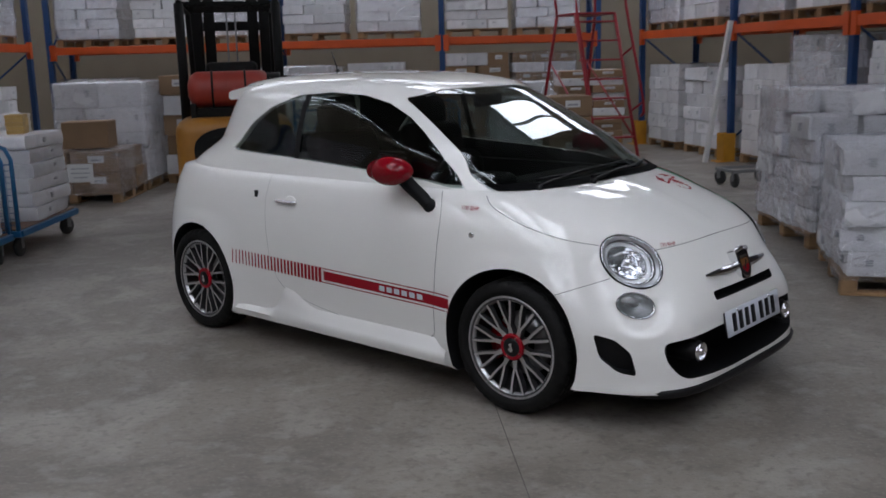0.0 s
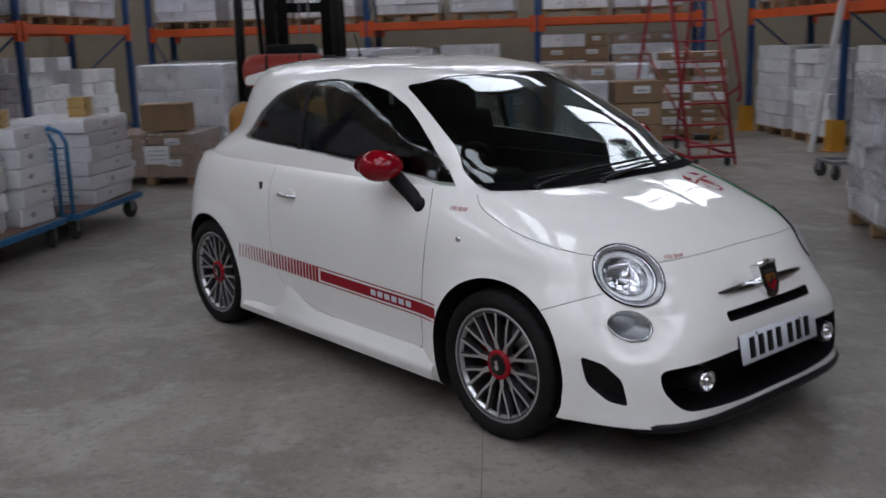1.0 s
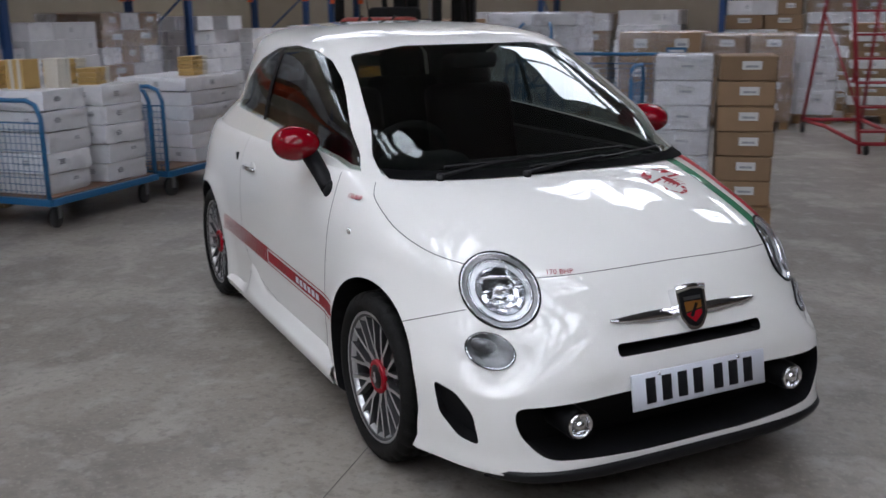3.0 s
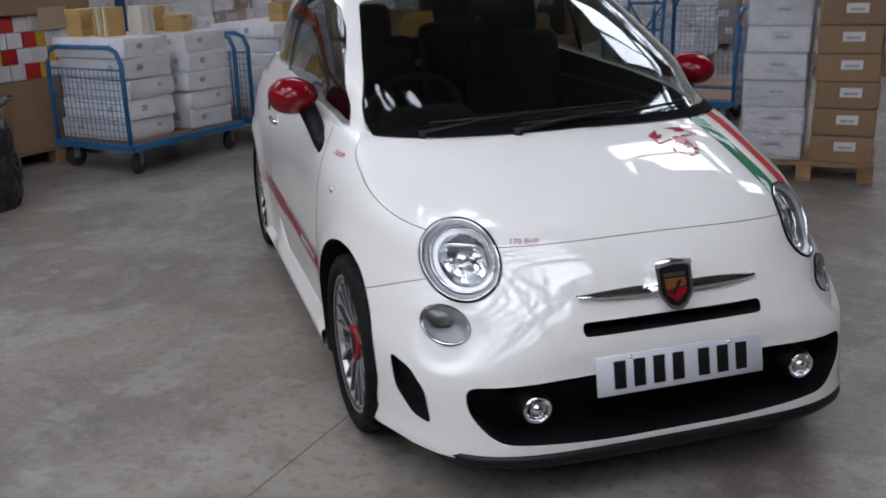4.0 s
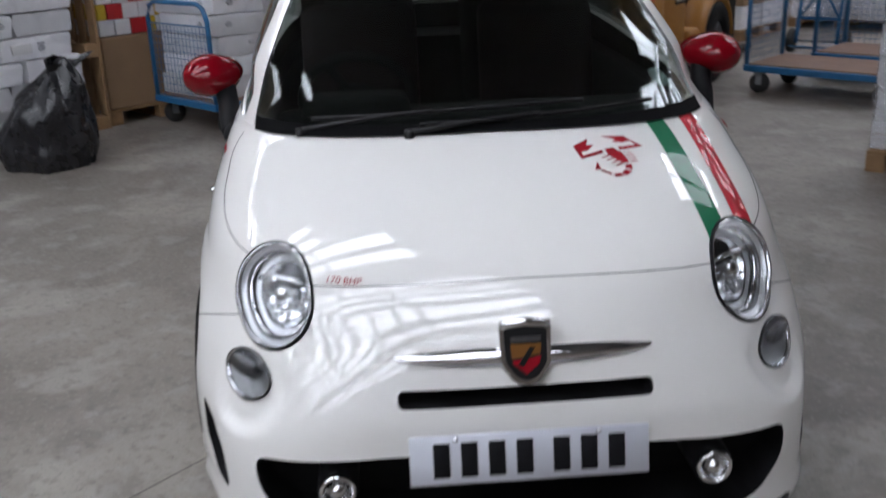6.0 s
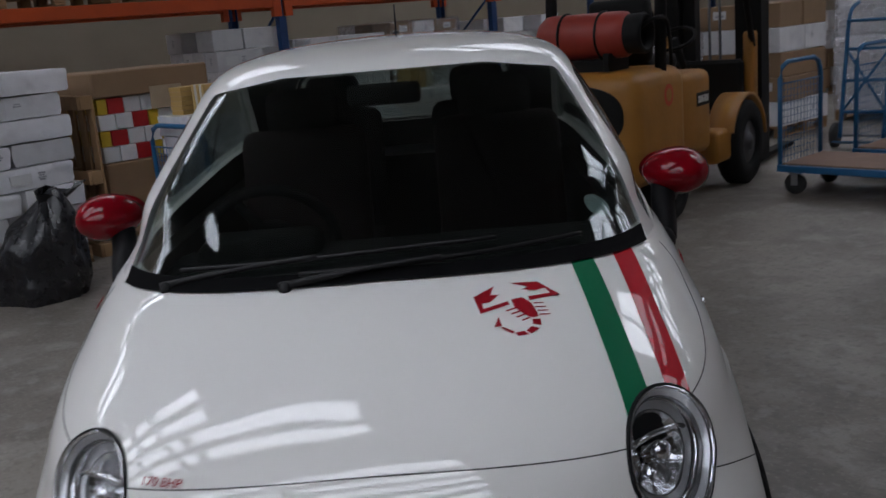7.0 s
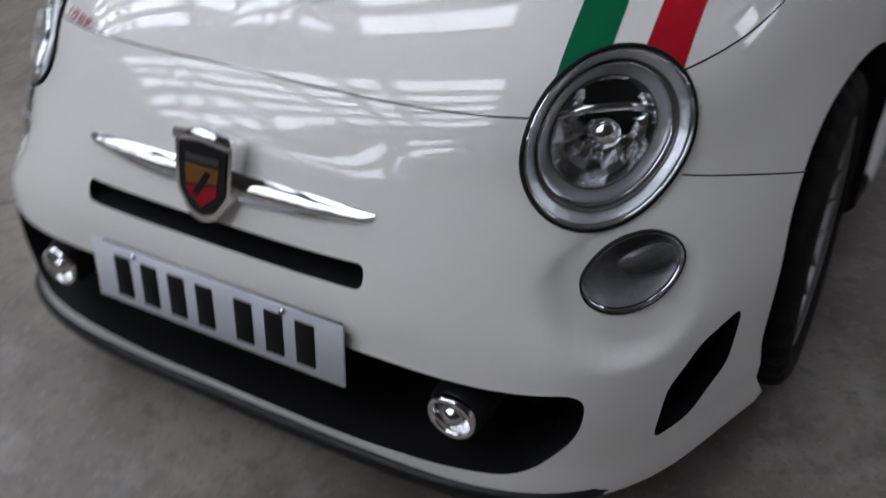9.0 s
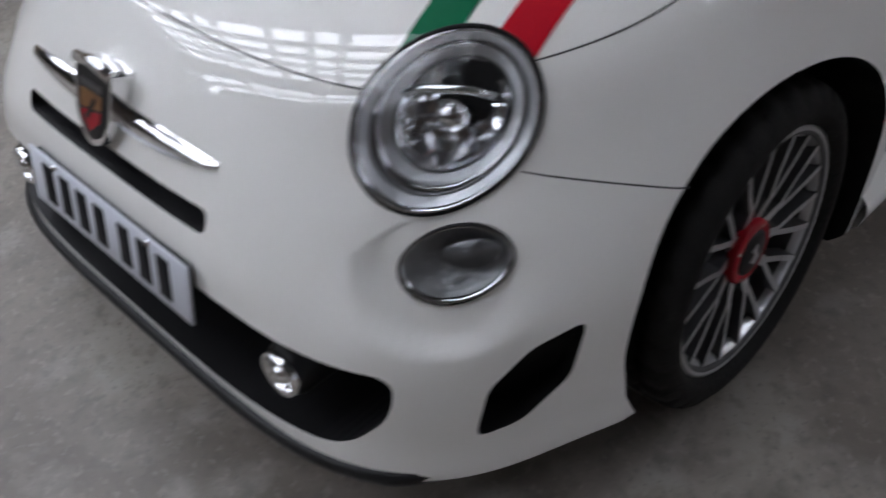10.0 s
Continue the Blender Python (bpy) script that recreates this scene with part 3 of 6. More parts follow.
def fog_lamp(s):
    m = pose(1.856, 0.42 * s, 0.321, 0, 90, 0)
    lamp = part("fog_light", spin([(0.046, -0.13), (0.046, -0.012), (0.040, 0.0)], 28), BLACK, car, "small round fog lamp in the lower grille", at=m)
    part("chrome_ring", spin([(0.041, -0.004), (0.041, 0.008), (0.036, 0.012), (0.031, 0.006), (0.030, -0.006)], 28), CHROME, lamp)
    part("reflector", spin([(0.030, -0.004), (0.022, -0.016), (0.010, -0.022), (0.001, -0.022)], 24), REFLECTOR, lamp)
    ball = bmesh.new()
    bmesh.ops.create_uvsphere(ball, u_segments=20, v_segments=12, radius=0.02, matrix=Matrix.Translation((0, 0, -0.004)))
    part("bulb_cap", ball, CHROME, lamp)


for s in (1, -1):
    head_lamp(s)
    winker(s)
    fog_lamp(s)


# ---- wheels ----
def wheel(x, s):
    """An alloy wheel; its outer face looks along the local y."""
    turn = pose(x, 0.70 * s, 0.298, 0, 0, (0 if s > 0 else 180) + (1.5 if x > 0 else 0))
    rim = part("wheel", spin([(0.203, 0.070), (0.206, 0.080), (0.213, 0.088), (0.224, 0.095), (0.230, 0.093), (0.230, 0.086)], 64, "Y"), ALLOY, car, "seventeen-inch alloy wheel with many machined spokes", at=turn)
    prof = [(0.214, -0.095), (0.24, -0.106), (0.272, -0.105), (0.290, -0.094), (0.296, -0.080)]
    for g in (-0.052, -0.018, 0.018, 0.052):
        prof += [(0.298, g - 0.006), (0.291, g - 0.004), (0.291, g + 0.004), (0.298, g + 0.006)]
    prof += [(0.296, 0.080), (0.290, 0.094), (0.272, 0.105), (0.256, 0.108), (0.244, 0.106), (0.229, 0.092)]
    tread = spin(prof, 160, "Y")
    for v in tread.verts:
        r = math.hypot(v.co.x, v.co.z)
        turnk = round(math.atan2(v.co.z, v.co.x) / (2 * math.pi) * 160 + (4 * v.co.y / 0.08)) % 5
        if r > 0.285 and turnk == 0 and abs(v.co.y) > 0.02:
            v.co.x *= 0.962
            v.co.z *= 0.962
    part("tyre", tread, RUBBER, rim, "low-profile black tyre")
    # the shade inside the wheel is put into the barrel's dark colour
    part("barrel", spin([(0.196, -0.095), (0.193, 0.02), (0.203, 0.071)], 48, "Y"), ALLOY_DARK, rim, "inner barrel of the wheel, coloured dark for its shade")
    # dark strip laid on the rim as the shade of its groove
    part("rim_groove", spin([(0.2115, 0.0875), (0.2125, 0.0890), (0.2195, 0.0939), (0.2205, 0.0935)], 64, "Y"), ALLOY_DARK, rim, "dark strip for the shade inside the rim's bright lip")
    # one forked spoke, shared by all
    bm = bmesh.new()
    def bar(a, b, wa, wb, ya, yb):
        d = (Vector(b) - Vector(a)).normalized()
        q = Vector((-d.y, d.x))
        vs = []
        for (p, w, y) in ((a, wa, ya), (b, wb, yb)):
            for k, dy in ((-1, 0), (1, 0), (1.5, -0.026), (-1.5, -0.026)):
                vs.append(bm.verts.new((p[0] + q.x * w * k, y + dy, p[1] + q.y * w * k)))
        for f, mi in (((0, 1, 5, 4), 0), ((1, 2, 6, 5), 1), ((3, 0, 4, 7), 1), ((4, 5, 6, 7), 1), ((2, 3, 7, 6), 1)):
            face = bm.faces.new([vs[i] for i in f])
            face.material_index = mi
    bar((0, 0.045), (0, 0.106), 0.0125, 0.0085, 0.068, 0.079)
    for k in (-1, 1):
        arm = [(0.004, 0.098), (0.012, 0.124), (0.021, 0.155), (0.028, 0.185), (0.033, 0.212)]
        for (a, b), lift in zip(zip(arm, arm[1:]), (0.0785, 0.081, 0.084, 0.0865)):
            bar((a[0] * k, a[1]), (b[0] * k, b[1]), 0.0058, 0.0056, lift, lift + 0.0025)
    bmesh.ops.recalc_face_normals(bm, faces=bm.faces)
    me = mesh_of(bm, [ALLOY, ALLOY_DARK], False, "spoke")
    for k in range(10):
        part("spoke", me, None, rim, at=pose(0, 0, 0, 0, 36 * k + 9, 0))
    part("hub", spin([(0.045, 0.02), (0.052, 0.060), (0.050, 0.070), (0.030, 0.072), (0.001, 0.072)], 32, "Y"), ALLOY, rim)
    part("hub_ring", spin([(0.060, 0.066), (0.060, 0.079), (0.056, 0.083), (0.044, 0.084), (0.040, 0.080)], 40, "Y"), DARK_RED, rim, "red ring round the hub")
    part("hub_cap", spin([(0.043, 0.074), (0.042, 0.083), (0.038, 0.086), (0.015, 0.088), (0.001, 0.089)], 28, "Y"), BLACK, rim, "black hub cap")
    part("cap_mark", prism([(-0.004, 0.020), (0.012, 0.014), (0.004, 0.002), (0.014, -0.010), (-0.002, -0.022), (-0.012, -0.010), (-0.006, 0.004)], "y", 0.086, 0.0895), ALLOY, rim, "pale plain mark on the hub cap", False)
    bolt = spin([(0.007, 0.078), (0.007, 0.083), (0.001, 0.084)], 8, "Y")
    bolt = mesh_of(bolt, CHROME, False, "wheel_bolt")
    for k in range(4):
        a = math.pi / 2 * k + 0.5
        part("wheel_bolt", bolt, None, rim, at=pose(0.048 * math.cos(a), 0, 0.048 * math.sin(a)))
    part("brake_disc", spin([(0.06, -0.005), (0.142, -0.005), (0.142, -0.027), (0.06, -0.027)], 48, "Y"), DISC, rim)
    arc = [(0.163 * math.cos(radians(a)), 0.163 * math.sin(radians(a))) for a in range(-36, 37, 6)] + [(0.101 * math.cos(radians(a)), 0.101 * math.sin(radians(a))) for a in range(36, -37, -6)]
    part("brake_caliper", prism(arc, "y", -0.033, 0.017), RED, rim, "red brake caliper")
    part("well_back", spin([(0.001, -0.06), (0.19, -0.06), (0.195, -0.09)], 32, "Y"), BLACK, rim)


for x in (1.15, -1.15):
    for s in (1, -1):
        wheel(x, s)

# ---- nose: plate, badge, trim, lip ----
tilt = pose(1.891, 0, 0.402, 0, 80, 0)
plate = part("number_plate", boxes((0, 0, 0, 0.111, 0.52, 0.006), bevel=0.002), PLATE, car, "white front number plate with dark characters as bars", at=tilt)
for y, w in ((-0.199, 0.036), (-0.139, 0.036), (-0.079, 0.036), (-0.019, 0.036), (0.061, 0.036), (0.121, 0.036), (0.181, 0.036)):
    part("character_bar", boxes((0, y + 0.008, 0.0035, 0.078, w, 0.003), bevel=0.001), BAR, plate)
for y in (-0.16, 0.15):
    part("screw", spin([(0.006, 0.0), (0.006, 0.006), (0.001, 0.008)], 10), CHROME, plate, at=pose(-0.047, y, 0.002))
part("plate_holder", boxes((0.0, 0, -0.010, 0.100, 0.50, 0.014), bevel=0.004), BLACK, plate)

shield = rounded([(-0.041, 0.047), (0, 0.052), (0.041, 0.047), (0.039, -0.018), (0.020, -0.046), (0, -0.053), (-0.020, -0.046), (-0.039, -0.018)], 0.008, 3)
SHIELD_AT = pose(1.816, 0, 0.612, 0, -19, 0) @ Matrix.Diagonal((1, 1.14, 1.12, 1))
badge = part("badge", prism(scaled(shield, 1.2), "x", -0.03, 0.026), CHROME, car, "shield badge in a chrome surround with plain coloured fields", False, SHIELD_AT)
part("badge_top", tube(bmesh.new(), [(0.024, -0.047, 0.054), (0.026, 0, 0.060), (0.024, 0.047, 0.054)], 0.010, 10), CHROME, badge)
part("badge_field", prism(shield, "x", 0.0, 0.0285), BLACK, badge, smooth=False)
part("badge_field", prism([(-0.027, -0.010), (0.027, -0.002), (0.029, 0.018), (-0.029, 0.018)], "x", 0.01, 0.0297), GOLD, badge, "dull yellow upper field", False)
part("badge_field", prism([(-0.025, -0.020), (0.0, -0.040), (0.025, -0.020), (0.027, -0.006), (-0.027, -0.014)], "x", 0.01, 0.0297), DARK_RED, badge, "dark red lower field", False)
part("badge_mark", prism([(-0.016, -0.022), (-0.006, -0.026), (0.017, 0.010), (0.008, 0.013)], "x", 0.02, 0.0302), BLACK, badge, "dark slanting mark on the badge", False)
part("badge_field", prism([(-0.028, 0.022), (0.028, 0.022), (0.029, 0.032), (-0.029, 0.032)], "x", 0.01, 0.0295), ALLOY_DARK, badge, smooth=False)
for s in (1, -1):
    bm = bmesh.new()
    rows = []
    for k in range(15):
        y = (0.035 + 0.247 * k / 14) * s
        h = 0.013 * (1 - (k / 14) ** 2.2) + 0.003
        z = 0.604 + 0.004 * k / 14
        row = []
        for dz, out in ((-h, 0.0), (-h * 0.92, 0.009), (h * 0.25, 0.012), (h * 0.85, 0.006), (h, 0.0)):
            p, nrm = onto((2.2, y, z + dz), (-1, 0, 0), 0)
            row.append(bm.verts.new(p + Vector((out if k < 14 else out * 0.3, 0, 0))))
        rows.append(row)
    for a, b in zip(rows, rows[1:]):
        for k in range(4):
            bm.faces.new((a[k], a[k + 1], b[k + 1], b[k]))
    bmesh.ops.recalc_face_normals(bm, faces=bm.faces)
    part("chrome_wing", bm, CHROME, car, "tapering chrome bar beside the badge")

# black lip under the bumper
bm = bmesh.new()
rows = []
for z, out in ((0.190, 0.0), (0.187, 0.010), (0.178, 0.016), (0.160, 0.014), (0.150, 0.005), (0.148, -0.04)):
    half = [p for p in contour(LOW, max(z, 0.16), *low_form(max(z, 0.16)), 40, -out) if p[0] > 1.735]
    full = half[::-1] + [(x, -y) for x, y in half[1:]]
    xs = np.linspace(-0.665, 0.665, 61)
    ys = [p[1] for p in full][::-1]
    rows.append([bm.verts.new((float(np.interp(y, ys, [p[0] for p in full][::-1])) - 0.03 * max(0, (abs(y) - 0.6) / 0.065) ** 2, float(y), z + 0.006 * (abs(y) / 0.665) ** 2)) for y in xs])
for a, b in zip(rows, rows[1:]):
    for k in range(len(a) - 1):
        bm.faces.new((a[k], a[k + 1], b[k + 1], b[k]))
bmesh.ops.recalc_face_normals(bm, faces=bm.faces)
part("front_lip", bm, BLACK, car, "black plastic lip under the bumper")

# ---- shut lines ----
def gap(pts, way, name="shut_line", r=0.0015):
    part(name, seam(pts, way, r), GAP, car)


gap([(2.2, y, 0.743 - 0.06 * y * y) for y in (-0.46, -0.3, -0.15, 0, 0.15, 0.3, 0.46)], (-1, 0, 0))
for s in (1, -1):
    gap([(1.505, 1.2 * s, 0.756), (1.36, 1.2 * s, 0.778), (1.18, 1.2 * s, 0.822), (1.05, 1.2 * s, 0.868), (0.985, 1.2 * s, 0.90), (0.945, 1.2 * s, 0.935)], (0, -s, -0.0))
    gap([(1.366, 1.2 * s, 0.558), (1.46, 1.2 * s, 0.594), (1.56, 1.2 * s, 0.632)], (0, -s, 0))
    gap([(0.722, 1.2 * s, 0.945), (0.746, 1.2 * s, 0.87), (0.755, 1.2 * s, 0.78), (0.742, 1.2 * s, 0.6), (0.728, 1.2 * s, 0.42), (0.722, 1.2 * s, 0.30), (0.70, 1.2 * s, 0.272)], (0, -s, 0))
    gap([(0.60, 1.2 * s, 0.268), (0.1, 1.2 * s, 0.27), (-0.25, 1.2 * s, 0.32), (-0.38, 1.2 * s, 0.37), (-0.45, 1.2 * s, 0.46), (-0.49, 1.2 * s, 0.65), (-0.50, 1.2 * s, 0.85), (-0.485, 1.2 * s, 0.95)], (0, -s, 0), r=0.0008)
    # sill skirt
    bm = bmesh.new()
    rows = []
    for k in range(34):
        t = k / 33
        x = 0.802 - 1.59 * t
        q = max(0.0, min(1.0, (-0.10 - x) / 0.36))
        rise = 0.17 * q * q * (3 - 2 * q)
        fade = max(0.0, min(1.0, (x + 0.54) / 0.16))
        row = []
        for dy, z in ((-0.01, 0.285 + rise), (0.008, 0.27 + rise * 0.9), (0.012, 0.235 + rise * 0.5), (0.030, 0.215 + rise * 0.15), (0.034, 0.19), (0.022, 0.155), (-0.03, 0.145)):
            row.append(bm.verts.new((x, (0.797 + (dy if z < 0.2 or dy < 0 else dy * fade - 0.035 * (1 - fade))) * s, z)))
        rows.append(row)
    for a, b in zip(rows, rows[1:]):
        for j in range(6):
            bm.faces.new((a[j], a[j + 1], b[j + 1], b[j]))
    bmesh.ops.recalc_face_normals(bm, faces=bm.faces)
    crisp(part("side_skirt", bm, PAINT, car, "white moulded sill skirt"), 50)

# ---- foils ----
for s in (1, -1):
    w = (0, -s, 0)
    def mid(x):
        return 0.450 - 0.021 * (x - 0.83)
    def band(x0, x1, lo, hi, n=14, mat=DARK_RED, name="side_stripe", label="", proud=0.0015):
        xs = [x0 + (x1 - x0) * k / n for k in range(n + 1)]
        return part(name, strip([(x, 1.2 * s, mid(x) + lo) for x in xs], [(x, 1.2 * s, mid(x) + hi) for x in xs], w, proud), mat, car, label)
    band(-0.03, 0.832, -0.024, 0.024, 20, label="dark red side stripe")
    band(-0.05, 0.832, 0.034, 0.039, 20, label="thin dark red side line")
    band(-0.05, 0.832, -0.039, -0.034, 20, label="thin dark red side line")
    for k in range(27):
        bm = bmesh.new()
        x = -0.05 - 0.0285 * k
        wd = 0.0225 * (1 - k / 38)
        strip([(x, 1.2 * s, mid(x) - 0.039), (x - wd, 1.2 * s, mid(x) - 0.039)], [(x + 0.004, 1.2 * s, mid(x) + 0.040), (x - wd + 0.004, 1.2 * s, mid(x) + 0.040)], w, 0.0015, bm=bm, across=3)
        part("stripe_bar", bm, DARK_RED, car)
    for k in range(6):
        x = 0.375 + 0.05 * k
        band(x, x + 0.036, -0.012, 0.014, 2, PLATE, "lettering_bar", "", 0.003)

down = (0, 0, -1)
def to_lamp(a, b, n=30):
    """Points along a line over the bonnet that ends at the headlight's rim."""
    c, way = lamp_at(1)
    back = (Matrix.Translation(c) @ way.to_track_quat("Z", "Y").to_matrix().to_4x4() @ Matrix.Rotation(radians(LAMP_LEAN), 4, "Z")).inverted()
    a, b = Vector((*a, 1.6)), Vector((*b, 1.6))
    last = 1.0
    for k in range(200):
        d = back @ onto(a.lerp(b, k / 199), down, 0)[0]
        if math.hypot(d.x / LAMP_R, d.y / (LAMP_R * LAMP_SQUASH)) < 1.0:
            last = k / 199
            break
    return [a.lerp(b, last * k / n) for k in range(n + 1)]


part("bonnet_stripe", strip(to_lamp((1.135, 0.432), (1.660, 0.473)), to_lamp((1.110, 0.486), (1.62, 0.528)), down, 0.0015), GREEN_FOIL, car, "green bonnet stripe")
part("bonnet_stripe", strip(to_lamp((1.058, 0.537), (1.60, 0.565)), to_lamp((1.015, 0.588), (1.58, 0.616)), down, 0.0015), RED_FOIL, car, "red bonnet stripe")


def foil(outline):
    """A flat outline of pairs (x, y), filled and laid on the bonnet."""
    bm = bmesh.new()
    bm.faces.new([bm.verts.new(onto((x, y, 1.6), down, 0.0015)[0]) for x, y in outline])
    bmesh.ops.recalc_face_normals(bm, faces=bm.faces)
    if sum(f.normal.z for f in bm.faces) < 0:
        bmesh.ops.reverse_faces(bm, faces=bm.faces)
    bmesh.ops.triangulate(bm, faces=bm.faces)
    return bm


def emblem():
    """A red bonnet emblem of plain shapes: two hooked arms, a body with short bars and a curled tail of blocks."""
    ob = part("emblem", foil([(1.303, 0.284), (1.295, 0.308), (1.316, 0.326), (1.346, 0.334), (1.361, 0.335), (1.365, 0.321), (1.352, 0.306), (1.328, 0.289)]), DARK_RED, car, "dark red bonnet emblem of plain shapes", False)
    pieces = [
        [(1.289, 0.205), (1.252, 0.251), (1.285, 0.241), (1.284, 0.260), (1.311, 0.239), (1.314, 0.222), (1.333, 0.224), (1.308, 0.277), (1.320, 0.280), (1.348, 0.217)],
        [(1.240, 0.286), (1.236, 0.348), (1.284, 0.390), (1.306, 0.324), (1.292, 0.321), (1.279, 0.370), (1.261, 0.361), (1.270, 0.338), (1.266, 0.310), (1.256, 0.325)],
        [(1.370, 0.322), (1.368, 0.339), (1.390, 0.338), (1.385, 0.321)], [(1.392, 0.318), (1.398, 0.334), (1.415, 0.316), (1.406, 0.305)], [(1.406, 0.302), (1.417, 0.310), (1.422, 0.288), (1.412, 0.283)],
        [(1.408, 0.281), (1.415, 0.278), (1.398, 0.257), (1.393, 0.259)], [(1.390, 0.258), (1.394, 0.242), (1.361, 0.253)]]
    for k in range(4):
        x = 1.330 + 0.0107 * k
        pieces.append([(x, 0.2905 + 0.0085 * k), (x + 0.004, 0.294 + 0.0085 * k), (x + 0.014, 0.271 + 0.010 * k), (x + 0.010, 0.270 + 0.010 * k)])
        x = 1.314 + 0.0127 * k
        pieces.append([(x, 0.330 + 0.003 * k), (x + 0.004, 0.330 + 0.003 * k), (x + 0.002, 0.352 + 0.003 * k), (x - 0.001, 0.352 + 0.003 * k)])
    for o in pieces:
        part("emblem_piece", foil(o), DARK_RED, ob, smooth=False)


emblem()


def words(text, size, mat, m, parent, name, label):
    cu = bpy.data.curves.new("words", "FONT")
    cu.body, cu.size, cu.extrude, cu.align_x = text, size, 0.0004, "CENTER"
    ob = new("words", cu)
    me = bpy.data.meshes.new_from_object(ob.evaluated_get(bpy.context.evaluated_depsgraph_get()))
    bpy.data.objects.remove(ob)
    bpy.data.curves.remove(cu)
    me.materials.append(mat)
    return part(name, me, None, parent, label, at=m)


def on_skin(centre, step, way, text, size):
    """Lettering laid on the skin, with its base line along step."""
    p, nrm = onto(centre, way, 0.0035)
    a, b = onto(Vector(centre) - Vector(step), way, 0.0035)[0], onto(Vector(centre) + Vector(step), way, 0.0035)[0]
    side = (b - a).normalized()
    nrm = (nrm - side * nrm.dot(side)).normalized()
    m = Matrix((side, nrm.cross(side), nrm)).transposed().to_4x4()
    m.translation = p.lerp((a + b) / 2, 0.25) + nrm * 0.002
    words(text, size, DARK_RED, m, car, "lettering", "small dark red power lettering")


for s in (1, -1):
    on_skin((0.90, 1.2 * s, 0.872), (-0.05 * s, 0, 0), (0, -s, 0), "170 BHP", 0.026)
on_skin((2.2, -0.385, 0.737), (0, 0.05, 0), (-1, 0, 0), "170 BHP", 0.024)

# ---- mirrors, handles, wipers ----
for s in (1, -1):
    bm = bmesh.new()
    bmesh.ops.create_uvsphere(bm, u_segments=36, v_segments=20, radius=1)
    for v in bm.verts:
        x, y, z = v.co
        front = x > 0
        v.co = (0.118 * x if front else 0.085 * math.copysign(abs(x) ** 0.8, x), 0.092 * y, 0.067 * z * (1 - 0.10 * y * s * -1))
    mirror = part("wing_mirror", bm, RED, car, "rounded red wing mirror on a black stalk", at=pose(0.50, 0.826 * s, 1.034, 0, 0, 8 * s))
    glass = bmesh.new()
    bmesh.ops.create_circle(glass, cap_ends=True, segments=28, radius=1, matrix=pose(-0.0875, 0, 0, 0, 90, 0) @ Matrix.Diagonal((0.05, 0.078, 1, 1)))
    part("mirror_glass", glass, CHROME, mirror, smooth=False)
    bm = tube(bmesh.new(), smooth_path([(0.53, 0.785 * s, 1.0), (0.575, 0.772 * s, 0.955), (0.63, 0.765 * s, 0.915), (0.668, 0.758 * s, 0.876)], 4), [0.036 - 0.0006 * k for k in range(13)], 14)
    foot = bmesh.ops.create_uvsphere(bm, u_segments=16, v_segments=10, radius=1, matrix=Matrix.Translation((0.672, 0.752 * s, 0.872)) @ Matrix.Diagonal((0.042, 0.030, 0.038, 1)))
    part("mirror_stalk", bm, BAND, car, "black mirror stalk with a rounded foot")
    # handle
    p, nrm = onto((-0.31, 1.2 * s, 0.822), (0, -s, 0), 0)
    bm = bmesh.new()
    bmesh.ops.create_uvsphere(bm, u_segments=24, v_segments=12, radius=1, matrix=Matrix.Diagonal((0.045, 0.006, 0.032, 1)))
    part("handle_cup", bm, PAINT, car, at=Matrix.Translation(p + Vector((0.02, 0, 0))))
    bar_pts = [p + Vector((dx, s * dy, 0.0)) for dx, dy in ((-0.088, 0.004), (-0.075, 0.016), (-0.03, 0.022), (0.03, 0.022), (0.06, 0.016), (0.068, 0.004))]
    part("door_handle", tube(bmesh.new(), smooth_path(bar_pts, 4), 0.0105, 10), CHROME, car, "chrome door handle")
    p, nrm = onto((-0.585, 1.2 * s, 0.845), (0, -s, 0), 0)
    part("door_lock", boxes((0, 0, 0, 0.028, 0.012, 0.040), bevel=0.004), BLACK, car, at=Matrix.Translation(p))
    p, nrm = onto((0.938, 1.2 * s, 0.770), (0, -s, 0), 0)
    rep = bmesh.new()
    bmesh.ops.create_uvsphere(rep, u_segments=16, v_segments=10, radius=1, matrix=Matrix.Diagonal((0.016, 0.008, 0.013, 1)))
    part("side_repeater", rep, CHROME, car, at=Matrix.Translation(p))

BOTH = (SKIN, CROWN)
for pts in (((-0.47, 0.982), (-0.25, 0.992), (0.02, 1.000), (0.27, 1.004)), ((-0.18, 0.972), (0.05, 0.976), (0.28, 0.985), (0.47, 0.99))):
    line = [onto((2.0, y, z), (-1, 0, 0), 0.010, (CROWN,))[0] for y, z in pts]
    wiper = part("wiper", tube(bmesh.new(), smooth_path(line, 6), 0.0055, 8), BLACK, car, "black windscreen wiper")
    a = line[1].lerp(line[2], 0.4)
    base = onto((2.0, pts[0][0] - 0.03, 0.958), (-1, 0, 0), 0.008, BOTH)[0]
    part("wiper_arm", tube(bmesh.new(), smooth_path([base, base.lerp(a, 0.5) + Vector((0.008, 0, 0.008)), a + Vector((0.004, 0, 0.004))], 5), [0.009] * 4 + [0.006] * 7, 8), BLACK, wiper)
    part("wiper_pivot", spin([(0.015, -0.02), (0.015, 0.006), (0.001, 0.010)], 14), BLACK, wiper, at=Matrix.Translation(base))
